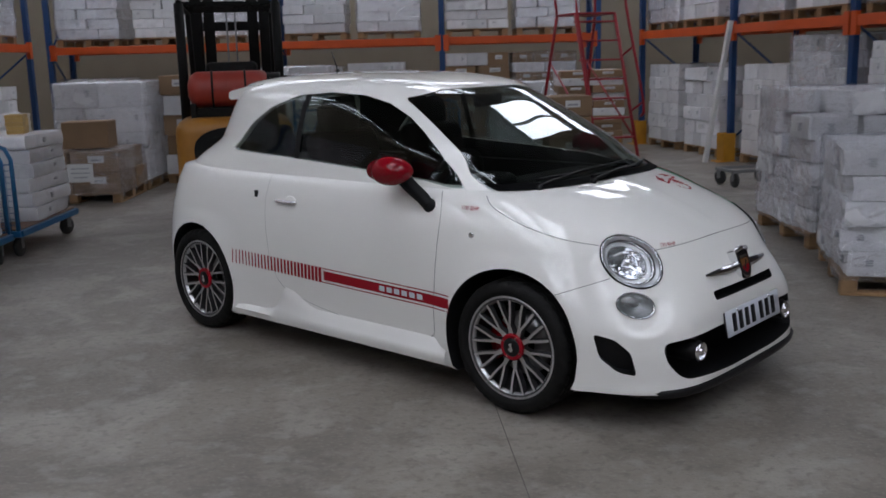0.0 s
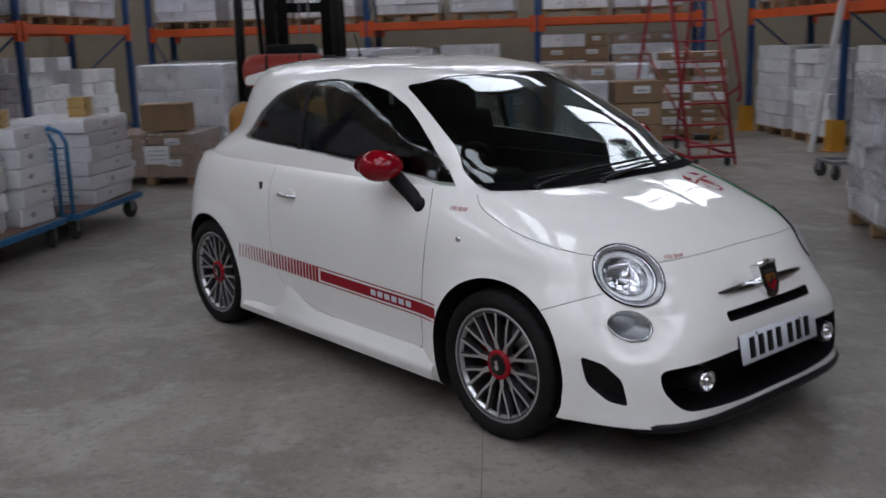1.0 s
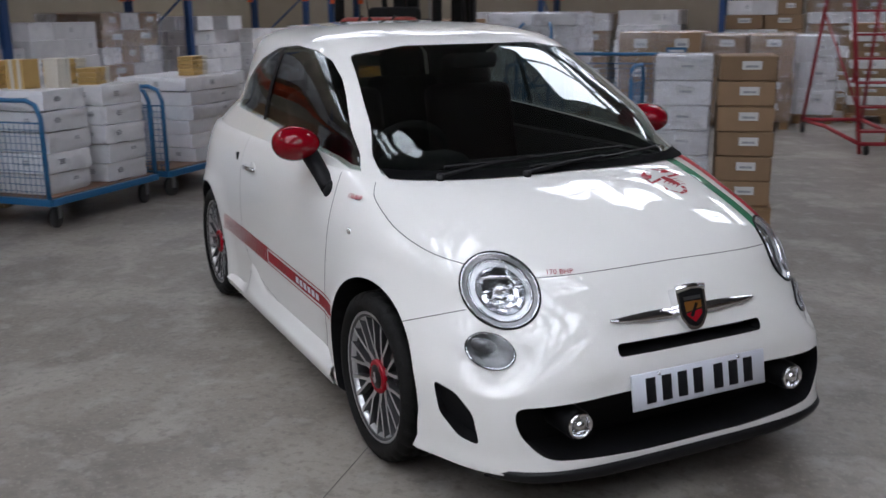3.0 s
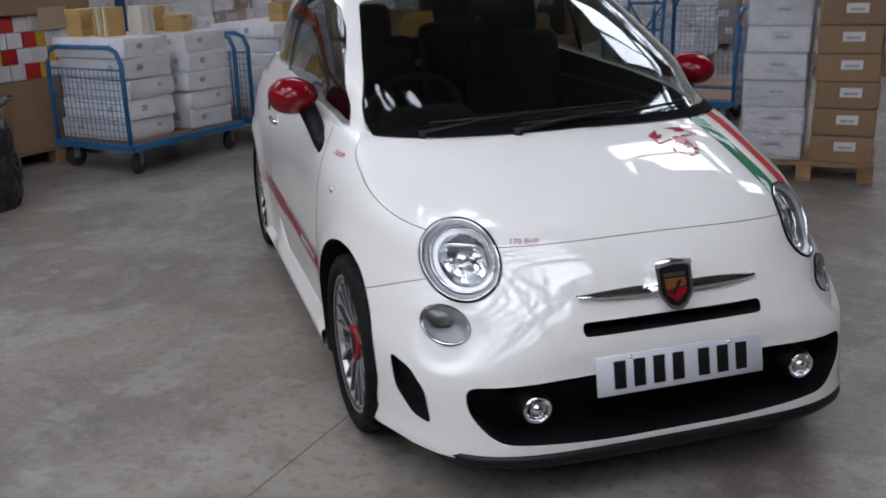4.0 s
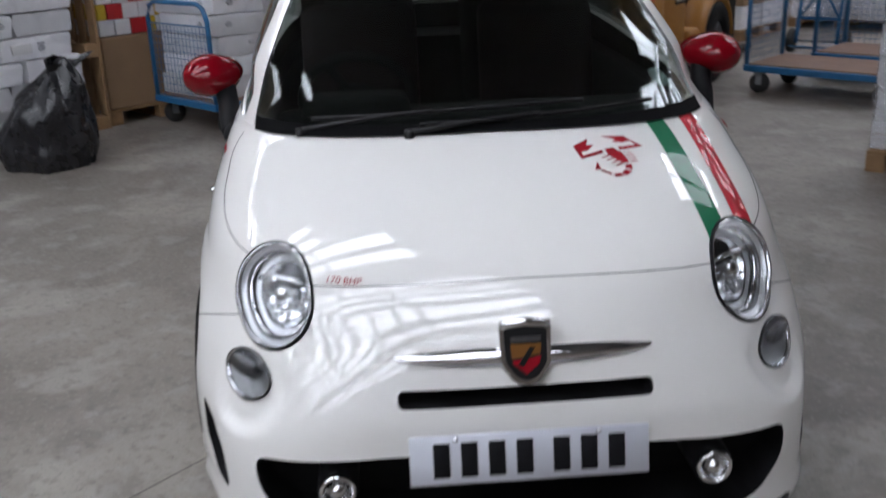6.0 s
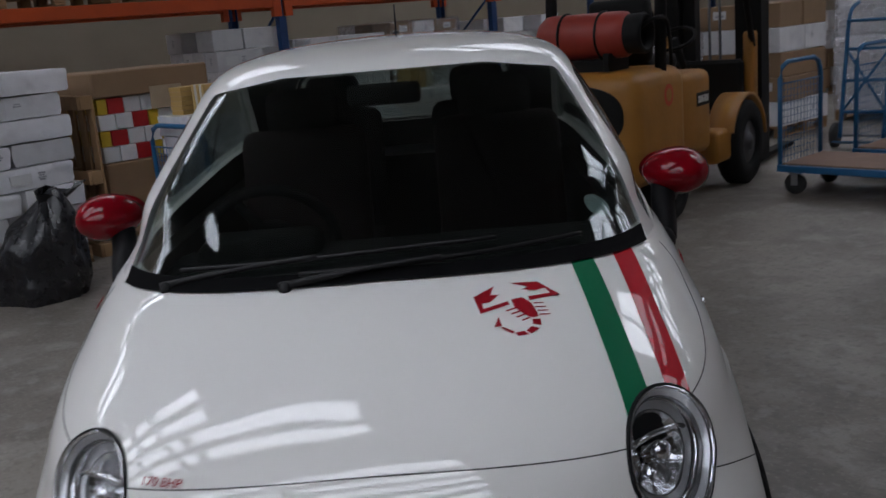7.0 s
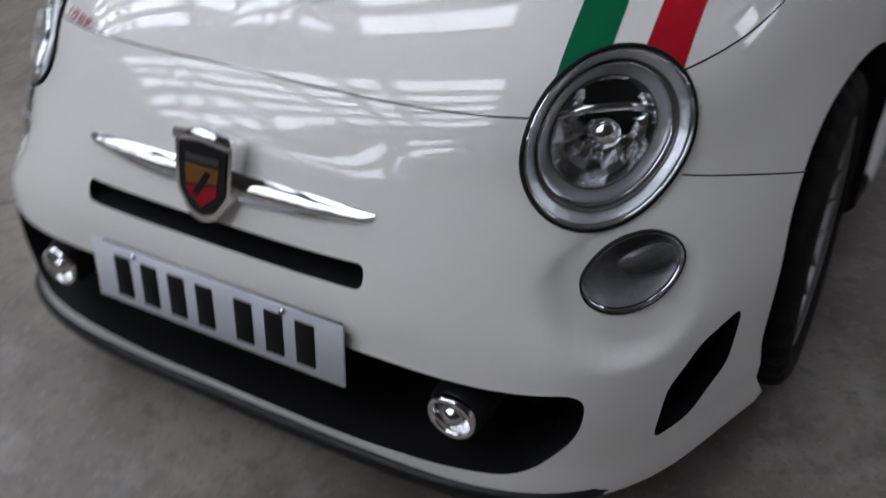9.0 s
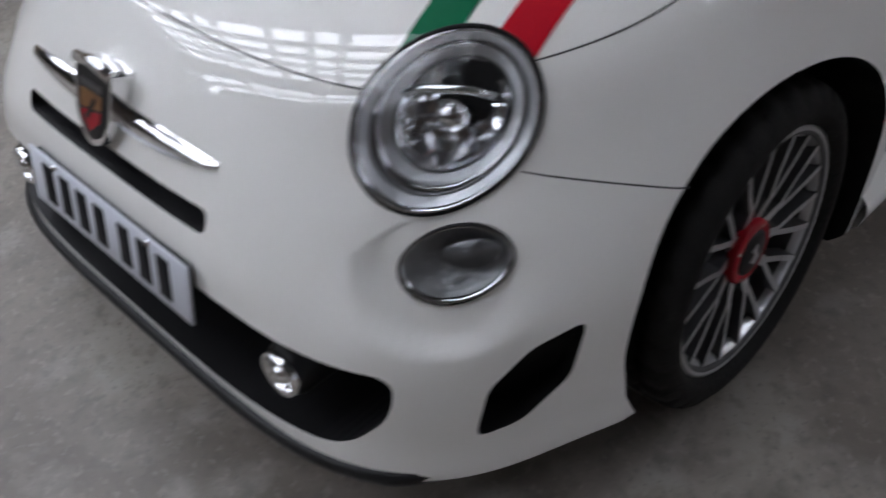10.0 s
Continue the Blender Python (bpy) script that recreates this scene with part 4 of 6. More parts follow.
# scuttle panel between bonnet and screen
ys = np.linspace(-0.640, 0.640, 41)
cowl = strip([onto((2.0, float(y), 0.957 - 0.010 * (y / 0.65) ** 2), (-1, 0, 0), 0, BOTH)[0] + Vector((0.1, 0, 0)) for y in ys], [onto((2.0, float(y), 0.975), (-1, 0, 0), 0, BOTH)[0] + Vector((0.1, 0, 0)) for y in ys], (-1, 0, 0), 0.004, BOTH)
part("scuttle", cowl, SCUTTLE, car, "black scuttle panel below the windscreen")
p, nrm = onto((2.0, 0.545, 1.045), (-1, 0, 0), -0.02, (CROWN,))
bm = bmesh.new()
bmesh.ops.create_circle(bm, cap_ends=True, segments=24, radius=0.036, matrix=Matrix.Translation(p) @ nrm.to_track_quat("Z", "Y").to_matrix().to_4x4())
part("tax_disc", bm, material("paper_disc", (0.35, 0.45, 0.45), 0.6, 0, 0.5, 60), car, "round paper permit on the windscreen", False)

# ---- cabin ----
bm = bmesh.new()
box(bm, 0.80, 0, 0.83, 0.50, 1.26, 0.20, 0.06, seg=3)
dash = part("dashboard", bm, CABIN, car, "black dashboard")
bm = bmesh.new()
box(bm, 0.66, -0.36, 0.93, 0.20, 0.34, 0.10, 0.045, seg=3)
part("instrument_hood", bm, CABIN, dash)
ringpts = [(0.185 * math.cos(a), 0.185 * math.sin(a), 0) for a in np.linspace(0, 2 * math.pi, 33)[:-1]]
sw = pose(0.47, -0.36, 0.92, 0, -62, 0)
wheel_rim = part("steering_wheel", tube(bmesh.new(), ringpts, 0.016, 10, True), CABIN, car, "black leather steering wheel", at=sw)
bm = bmesh.new()
bmesh.ops.create_uvsphere(bm, u_segments=20, v_segments=12, radius=1, matrix=Matrix.Diagonal((0.075, 0.075, 0.03, 1)))
for a in (0, 120, 240):
    box(bm, 0.11, 0, 0, 0.16, 0.03, 0.014, 0.004, Matrix.Rotation(radians(a + 90), 4, "Z"))
part("steering_hub", bm, CABIN, wheel_rim)


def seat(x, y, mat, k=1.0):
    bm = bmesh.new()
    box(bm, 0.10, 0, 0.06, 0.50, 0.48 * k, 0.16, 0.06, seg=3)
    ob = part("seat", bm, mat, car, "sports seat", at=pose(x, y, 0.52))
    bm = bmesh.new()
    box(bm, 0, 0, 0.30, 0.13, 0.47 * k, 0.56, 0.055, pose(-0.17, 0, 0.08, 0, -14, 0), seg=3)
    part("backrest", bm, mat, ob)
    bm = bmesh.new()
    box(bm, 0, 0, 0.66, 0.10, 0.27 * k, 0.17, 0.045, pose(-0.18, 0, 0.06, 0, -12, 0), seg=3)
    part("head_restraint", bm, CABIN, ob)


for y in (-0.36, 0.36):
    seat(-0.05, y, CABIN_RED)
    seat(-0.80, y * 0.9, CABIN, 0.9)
bm = bmesh.new()
box(bm, 0, 0, 0, 0.03, 0.22, 0.065, 0.018, seg=3)
part("inside_mirror", bm, CABIN, car, at=pose(0.40, 0, 1.315, 0, 10, 0))

# window posts and aerial
for s in (1, -1):
    xs = ((-0.318, 1.372), (-0.322, 1.30), (-0.322, 1.20), (-0.318, 1.10), (-0.312, 1.03))
    part("window_post", strip([(x - 0.020, 1.2 * s, z) for x, z in xs], [(x + 0.020, 1.2 * s, z) for x, z in xs], (0, -s, 0), -0.0005, (CROWN,)), BAND, car, "black post between side windows")
aerial = part("aerial", spin([(0.016, -0.004), (0.014, 0.010), (0.006, 0.018), (0.001, 0.019)], 16), BLACK, car, "short black roof aerial", at=pose(-0.76, 0, 1.472))
part("aerial_rod", tube(bmesh.new(), [(0, 0, 0.012), (-0.045, 0, 0.12)], [0.004, 0.003], 8), BLACK, aerial)

# roof spoiler
bm = bmesh.new()
rows = []
for k in range(25):
    y = -0.53 + 1.06 * k / 24
    e = (abs(y) / 0.53) ** 4
    rows.append([bm.verts.new((x + 0.10 * e, y, z - 0.035 * (y / 0.53) ** 2)) for x, z in ((-0.90, 1.455), (-1.05, 1.440), (-1.19, 1.420), (-1.228, 1.408), (-1.234, 1.376), (-1.215, 1.366), (-1.12, 1.37), (-0.92, 1.40))])
for a, b in zip(rows, rows[1:]):
    for k in range(8):
        bm.faces.new((a[k], a[(k + 1) % 8], b[(k + 1) % 8], b[k]))
bm.faces.new(rows[0])
bm.faces.new(rows[-1])
bmesh.ops.recalc_face_normals(bm, faces=bm.faces)
crisp(part("roof_spoiler", bm, PAINT, car, "white spoiler over the rear window"), 45)


# ---- the warehouse: u to the right along the far rack, v away towards it ----
HALL = Matrix.Rotation(radians(42.5), 4, "Z")


def hall(u, v, z=0.0, turn=0.0):
    return HALL @ pose(u, v, z, 0, 0, turn)


def concrete():
    """Power-floated concrete: cloudy patches, pale scuffs, dark stains and fine pits."""
    m = material("concrete_floor", (0.192, 0.168, 0.142), 0.44, 0, 0.30, 0.6, 0.12, 40, rvar=0.14)
    n, ln = m.node_tree.nodes, m.node_tree.links
    p = n["Principled BSDF"]
    base = p.inputs["Base Color"].links[0].from_socket
    co = n.new("ShaderNodeTexCoord")
    for scale, lo, hi, col, amount, dist in ((0.5, 0.47, 0.58, (0.295, 0.267, 0.232), 0.65, 0.4), (0.9, 0.50, 0.62, (0.118, 0.100, 0.083), 0.60, 0.4), (1.9, 0.53, 0.64, (0.33, 0.305, 0.27), 0.60, 0.5), (3.6, 0.52, 0.64, (0.112, 0.096, 0.081), 0.50, 0.3), (7, 0.55, 0.68, (0.33, 0.315, 0.29), 0.40, 0.2), (22, 0.52, 0.66, (0.11, 0.098, 0.086), 0.50, 0.0), (48, 0.56, 0.66, (0.30, 0.28, 0.25), 0.35, 0.0), (90, 0.58, 0.68, (0.10, 0.092, 0.086), 0.45, 0.0)):
        nz, rp, mx = n.new("ShaderNodeTexNoise"), n.new("ShaderNodeMapRange"), n.new("ShaderNodeMix")
        nz.inputs["Scale"].default_value, nz.inputs["Detail"].default_value, nz.inputs["Distortion"].default_value = scale, 8, dist
        rp.inputs[1].default_value, rp.inputs[2].default_value, rp.inputs[4].default_value = lo, hi, amount
        mx.data_type = "RGBA"
        mx.inputs[7].default_value = (*col, 1)
        ln.new(co.outputs["Object"], nz.inputs["Vector"])
        ln.new(nz.outputs["Fac"], rp.inputs[0])
        ln.new(rp.outputs[0], mx.inputs[0])
        ln.new(base, mx.inputs[6])
        base = mx.outputs[2]
    ln.new(base, p.inputs["Base Color"])
    return m


def wrapped(name, base, rough, scale, deep):
    """Pale paper under tight film: sharp folds, grey scuffs and a shade of its own for each piece."""
    m = material(name, base, rough, 0, 0.10, 7, 0, 60, rand=0.20, spec=0.6, coat=0.25, rvar=0.12)
    n, ln = m.node_tree.nodes, m.node_tree.links
    p = n["Principled BSDF"]
    p.inputs["Coat Roughness"].default_value = 0.16
    co, info, add = n.new("ShaderNodeTexCoord"), n.new("ShaderNodeObjectInfo"), n.new("ShaderNodeVectorMath")
    big = n.new("ShaderNodeMath")
    big.operation, big.inputs[1].default_value = "MULTIPLY", 40.0
    ln.new(info.outputs["Random"], big.inputs[0])
    ln.new(co.outputs["Object"], add.inputs[0])
    ln.new(big.outputs[0], add.inputs[1])
    fold, soft, both, b = n.new("ShaderNodeTexNoise"), n.new("ShaderNodeTexNoise"), n.new("ShaderNodeMath"), n.new("ShaderNodeBump")
    fold.noise_type = "RIDGED_MULTIFRACTAL"
    fold.inputs["Scale"].default_value, fold.inputs["Detail"].default_value, fold.inputs["Distortion"].default_value = scale, 3, 0.6
    soft.inputs["Scale"].default_value, soft.inputs["Detail"].default_value = scale * 0.5, 3
    both.operation = "MULTIPLY_ADD"
    both.inputs[1].default_value = 0.35
    for t in (fold, soft):
        ln.new(add.outputs[0], t.inputs["Vector"])
    ln.new(fold.outputs["Fac"], both.inputs[0])
    ln.new(soft.outputs["Fac"], both.inputs[2])
    b.inputs["Strength"].default_value, b.inputs["Distance"].default_value = deep, 0.03
    ln.new(both.outputs[0], b.inputs["Height"])
    ln.new(b.outputs[0], p.inputs["Normal"])
    ln.new(b.outputs[0], p.inputs["Coat Normal"])
    last = p.inputs["Base Color"].links[0].from_socket
    scuff, rng, mx = n.new("ShaderNodeTexNoise"), n.new("ShaderNodeMapRange"), n.new("ShaderNodeMix")
    scuff.inputs["Scale"].default_value, scuff.inputs["Detail"].default_value, scuff.inputs["Distortion"].default_value = 5.0, 8, 0.8
    rng.inputs[1].default_value, rng.inputs[2].default_value, rng.inputs[4].default_value = 0.52, 0.72, 0.45
    mx.data_type = "RGBA"
    mx.inputs[7].default_value = (base[0] * 0.62, base[1] * 0.61, base[2] * 0.64, 1)
    ln.new(add.outputs[0], scuff.inputs["Vector"])
    ln.new(scuff.outputs["Fac"], rng.inputs[0])
    ln.new(rng.outputs[0], mx.inputs[0])
    ln.new(last, mx.inputs[6])
    ln.new(mx.outputs[2], p.inputs["Base Color"])
    return m


def stretch_film():
    """Clear film drawn tight: stretched folds that glint, milky where it lies doubled."""
    m = clear("stretch_film", (0.93, 0.93, 0.945), 0.16, 0.09, 1.0, 7.0, (1.0, 1.0, 1.8), 0.14)
    n, ln = m.node_tree.nodes, m.node_tree.links
    out = n["Material Output"]
    last = out.inputs[0].links[0].from_socket
    co, mp, nz, rng, white, mx = n.new("ShaderNodeTexCoord"), n.new("ShaderNodeMapping"), n.new("ShaderNodeTexNoise"), n.new("ShaderNodeMapRange"), n.new("ShaderNodeBsdfDiffuse"), n.new("ShaderNodeMixShader")
    mp.inputs["Scale"].default_value, mp.inputs["Rotation"].default_value = (1.6, 1.6, 4.5), (0.35, 0.3, 0.0)
    nz.noise_type = "RIDGED_MULTIFRACTAL"
    nz.inputs["Scale"].default_value, nz.inputs["Detail"].default_value, nz.inputs["Distortion"].default_value = 2.2, 5, 1.0
    rng.inputs[1].default_value, rng.inputs[2].default_value, rng.inputs[3].default_value, rng.inputs[4].default_value = 0.25, 0.9, 0.02, 0.65
    white.inputs[0].default_value = (0.80, 0.80, 0.82, 1)
    ln.new(co.outputs["Object"], mp.inputs[0])
    ln.new(mp.outputs[0], nz.inputs["Vector"])
    ln.new(nz.outputs["Fac"], rng.inputs[0])
    ln.new(rng.outputs[0], mx.inputs[0])
    ln.new(last, mx.inputs[1])
    ln.new(white.outputs[0], mx.inputs[2])
    ln.new(mx.outputs[0], out.inputs[0])
    return m


FLOOR = concrete()
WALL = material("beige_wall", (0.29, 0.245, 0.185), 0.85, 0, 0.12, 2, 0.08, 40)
# for walls out of view, dark so that they bounce little light
DIM_WALL = material("dim_brown_wall", (0.15, 0.125, 0.105), 0.85, 0, 0.15, 2, 0.08, 40)
STEEL = material("grey_steel", (0.22, 0.225, 0.23), 0.6, 0, 0.15, 3)
GLOW = material("rooflight_sheet", (0.845, 0.88, 0.985), 0.5, 0, 0.02, 2, emit=ROOFLIGHT)
CARTON = wrapped("white_carton", (0.79, 0.785, 0.80), 0.5, 6.0, 0.12)
KRAFT = material("brown_cardboard", (0.29, 0.185, 0.105), 0.75, 0, 0.12, 5, 0.06, 60, rand=0.14)
PACK = wrapped("film_wrapped_paper", (0.77, 0.77, 0.795), 0.34, 11.0, 0.27)
INK = material("printed_label", (0.38, 0.39, 0.43), 0.6, 0, 0.4, 70)
LABEL_TAN = material("tan_card", (0.40, 0.31, 0.21), 0.7, 0, 0.1, 20)
LABEL = material("paper_label", (0.66, 0.66, 0.66), 0.6, 0, 0.05, 12)
WOOD = material("pallet_wood", (0.33, 0.20, 0.10), 0.8, 0, 0.25, 12, 0.2, 50, rand=0.25)
BLUE = material("blue_enamel", (0.015, 0.12, 0.27), 0.42, 0, 0.15, 6, 0.05, 50)
RACK_BLUE = material("rack_blue", (0.012, 0.055, 0.17), 0.5, 0, 0.2, 5, 0.05, 50)
ORANGE = material("rack_orange", (0.60, 0.085, 0.015), 0.45, 0, 0.15, 4, 0.05, 50)
GUARD = material("guard_yellow", (0.55, 0.26, 0.02), 0.5, 0, 0.2, 6)
LADDER_RED = material("ladder_red", (0.30, 0.008, 0.018), 0.45, 0, 0.2, 6)
FORK_YELLOW = material("forklift_yellow", (0.36, 0.155, 0.020), 0.5, 0, 0.22, 4, 0.08, 30)
FORK_BLACK = material("forklift_black", (0.007, 0.007, 0.007), 0.6, 0, 0.2, 6, 0.1, 40, spec=0.2)
TANK = material("gas_bottle_red", (0.33, 0.035, 0.022), 0.5, 0, 0.22, 6, 0.08, 30)
SACK = material("black_sack", (0.012, 0.012, 0.014), 0.28, 0, 0.2, 6, 0.5, 18)
FILM = stretch_film()
BOOK_Y = material("book_buff", (0.52, 0.34, 0.12), 0.6, 0, 0.1, 10, rand=0.2)
PAGE = material("book_pages", (0.62, 0.58, 0.50), 0.7, 0, 0.1, 60, rand=0.1)
BOX_RED = material("carton_red", (0.45, 0.015, 0.02), 0.5, 0, 0.1, 6)
BOX_YEL = material("carton_yellow", (0.62, 0.42, 0.03), 0.5, 0, 0.1, 6)
PLY = material("plywood_deck", (0.20, 0.115, 0.075), 0.65, 0, 0.2, 6, 0.1, 30)
WHITE_BAR = material("white_profile", (0.70, 0.70, 0.69), 0.4, 0, 0.05, 6)
CRACK = material("floor_joint", (0.13, 0.12, 0.112), 0.9, 0, 0.2, 20)
CAST_GREY = material("castor_rubber", (0.03, 0.03, 0.03), 0.7, 0, 0.2, 12)


def structure(name, bm, mat, label, m=HALL, category="", smooth=False):
    ob = new(name, mesh_of(bm, mat, smooth, name))
    ob.matrix_world = m
    return tagged(ob, label, category or name.split("_")[0], kind="structure")


HU, HV, HB, HZ = 9.5, 13.4, -22.0, 6.2
structure("floor", boxes((0, 0, -0.1, 60, 60, 0.2), bevel=0), FLOOR, "worn grey concrete warehouse floor with stains and scuffs")
structure("wall_north", boxes((0, HV + 0.1, 3.2, 2 * HU, 0.2, 6.4), bevel=0), WALL, "beige warehouse wall behind the racks")
# unseen south wall, dark in place of shaded racks
structure("wall_south", boxes((0, HB - 0.1, 3.2, 2 * HU, 0.2, 6.4), bevel=0), DIM_WALL, "unseen end wall, dull brown to cut bounced light")
structure("wall_west", boxes((-HU - 0.1, (HV + HB) / 2, 3.2, 0.2, HV - HB, 6.4), bevel=0), WALL, "plain warehouse side wall")
# unseen east wall, brown rather than beige to cut the bounce
structure("wall_east", boxes((HU + 0.1, (HV + HB) / 2, 3.2, 0.2, HV - HB, 6.4), bevel=0), DIM_WALL, "plain warehouse side wall")

# roof sheets with bands of glazing between them; the bands run along the local x
ROOF = Matrix.Rotation(radians(ROOF_TURN), 4, "Z")
roof_bm = bmesh.new()
edges = sorted({-30.0, 30.0} | {y for light in LIGHTS for y in light[2:]})
for y0, y1 in zip(edges, edges[1:]):
    x = -30.0
    for a, b, c, d in sorted(LIGHTS) + [(30.0, 30.0, -30.0, 30.0)]:
        if c <= y0 and y1 <= d:
            box(roof_bm, (x + a) / 2, (y0 + y1) / 2, HZ + 0.05, a - x, y1 - y0, 0.1)
            x = b
for x0, x1, y0, y1 in LIGHTS:
    deep, single = y1 - y0, x1 - x0 < PANE
    rows = max(2, round(deep / 0.78))
    for k in range(1, rows):
        box(roof_bm, (x0 + x1) / 2, y0 + deep * k / rows, HZ + 0.04, x1 - x0, 0.06 if single else STRIP_GAP, 0.08)
    for k in range(0 if single else int((x1 - x0) / PITCH)):
        x = x1 - (k + 1) * PITCH
        box(roof_bm, x, (y0 + y1) / 2, HZ + 0.03, BAR_W, deep, 0.14)
        box(roof_bm, x + PITCH / 2, (y0 + y1) / 2, HZ + 0.06, 0.045, deep, 0.05)
for k in range(12):
    box(roof_bm, -30 + 5.2 * k, 0, HZ - 0.16, 0.14, 60, 0.26)
structure("ceiling", roof_bm, STEEL, "grey sheet roof with steel rafters and glazed openings", ROOF)
# glowing sheets: most placed by their reflections, three added as rack light
for count, (x0, x1, y0, y1) in enumerate(LIGHTS):
    structure("rooflight_%d" % (count + 1), boxes(((x0 + x1) / 2, (y0 + y1) / 2, HZ + 0.12, x1 - x0, y1 - y0, 0.02), bevel=0), GLOW, "band of translucent roof glazing for daylight, some bands added to light the racks", ROOF, "rooflight")


# ---- pallets and loads ----
rnd = random.Random(7)
SHARED = {}


def shared(key, make):
    if key not in SHARED:
        SHARED[key] = make()
    return SHARED[key]


def carton_mesh(w, d, h, mat, kind, variant=0):
    """A carton with soft edges; a printed patch lies on its ends and front."""
    key = ("carton", round(w, 2), round(d, 2), round(h, 2), mat.name, kind, variant)
    def make():
        bm = bmesh.new()
        if kind in ("pack", "blank"):
            box(bm, 0, 0, h / 2, w, d, h)
            bmesh.ops.subdivide_edges(bm, edges=bm.edges, cuts=5, use_grid_fill=True)
            shift = Vector((variant * 7.3, w * 3, h * 5))
            for q in bm.verts:
                p = q.co.copy()
                ex, ey, ez = abs(p.x) / (w / 2), abs(p.y) / (d / 2), abs(p.z - h / 2) / (h / 2)
                k = (ex > 0.99) + (ey > 0.99) + (ez > 0.99)
                pull = 0.007 if k == 2 else (0.014 if k == 3 else 0.0)
                c = Vector((0, 0, h / 2))
                q.co += (c - p).normalized() * pull + Vector((noise.noise(p * 12 + shift), noise.noise(p * 12 + shift + Vector((5, 0, 0))), 0.7 * noise.noise(p * 8 + shift + Vector((0, 5, 0))))) * 0.014
                q.co.z = max(0.0, min(h, q.co.z))
        else:
            box(bm, 0, 0, h / 2, w, d, h, 0.008)
        def patch(index, *where):
            before = set(bm.faces)
            box(bm, *where)
            for f in bm.faces:
                if f not in before:
                    f.material_index = index
        if kind in ("pack", "logo"):
            e = 0.022 if kind == "pack" else 0.003
            side = (0.26, -0.22, 0.08, 0.30)[variant]
            for j in range((3, 2, 4, 3)[variant]):
                wide, lift = (0.055, 0.038, 0.05, 0.03)[(j + variant) % 4], 0.66 - 0.095 * j
                wx, wy = min(wide, w * 0.2), min(wide, d * 0.2)
                patch(1, w * side, -d / 2, h * lift, wx, e, h * 0.05)
                patch(1, w / 2, -d * side * 0.6, h * lift, e, wy, h * 0.05)
                patch(1, -w / 2, d * side * 0.6, h * lift, e, wy, h * 0.05)
            if variant == 2:
                patch(2, -w * 0.18, -d / 2 - 0.001, h * 0.5, w * 0.26, e * 0.9, h * 0.42)
        elif kind == "label":
            patch(2, 0.02, -d / 2, h * 0.62, w * 0.34, 0.003, h * 0.34)
            patch(1, 0.02, -d / 2 - 0.002, h * 0.58, w * 0.22, 0.003, h * 0.09)
        me = mesh_of(bm, [mat, INK, LABEL], kind in ("pack", "blank"), "carton")
        if kind in ("pack", "blank"):
            me.set_sharp_from_angle(angle=radians(38))
        return me
    return shared(key, make)


def pallet_under(parent, w, d):
    """A wooden pallet as a part, with its boards and blocks."""
    def base():
        bm = bmesh.new()
        box(bm, 0, 0, 0.011, 0.10, d, 0.022, 0.003)
        return mesh_of(bm, WOOD, False, "pallet")
    p = part("pallet", shared(("pb", round(w, 2), round(d, 2)), base), None, parent, "wooden pallet")
    board = shared(("pt", round(w, 2)), lambda: mesh_of(boxes((0, 0, 0.011, w, 0.11, 0.022), bevel=0.003), WOOD, False, "board"))
    block = shared(("pk",), lambda: mesh_of(boxes((0, 0, 0.04, 0.10, 0.10, 0.078), bevel=0.004), WOOD, False, "block"))
    for x in (-0.5, 0.5):
        part("runner", p.data, None, p, at=pose(x * (w - 0.10), 0, 0))
    for k in range(5):
        part("board", board, None, p, at=pose(0, (k / 4 - 0.5) * (d - 0.11), 0.102))
    for x in (-0.5, 0, 0.5):
        for y in (-0.5, 0, 0.5):
            part("block", block, None, p, at=pose(x * (w - 0.10), y * (d - 0.10), 0.022))


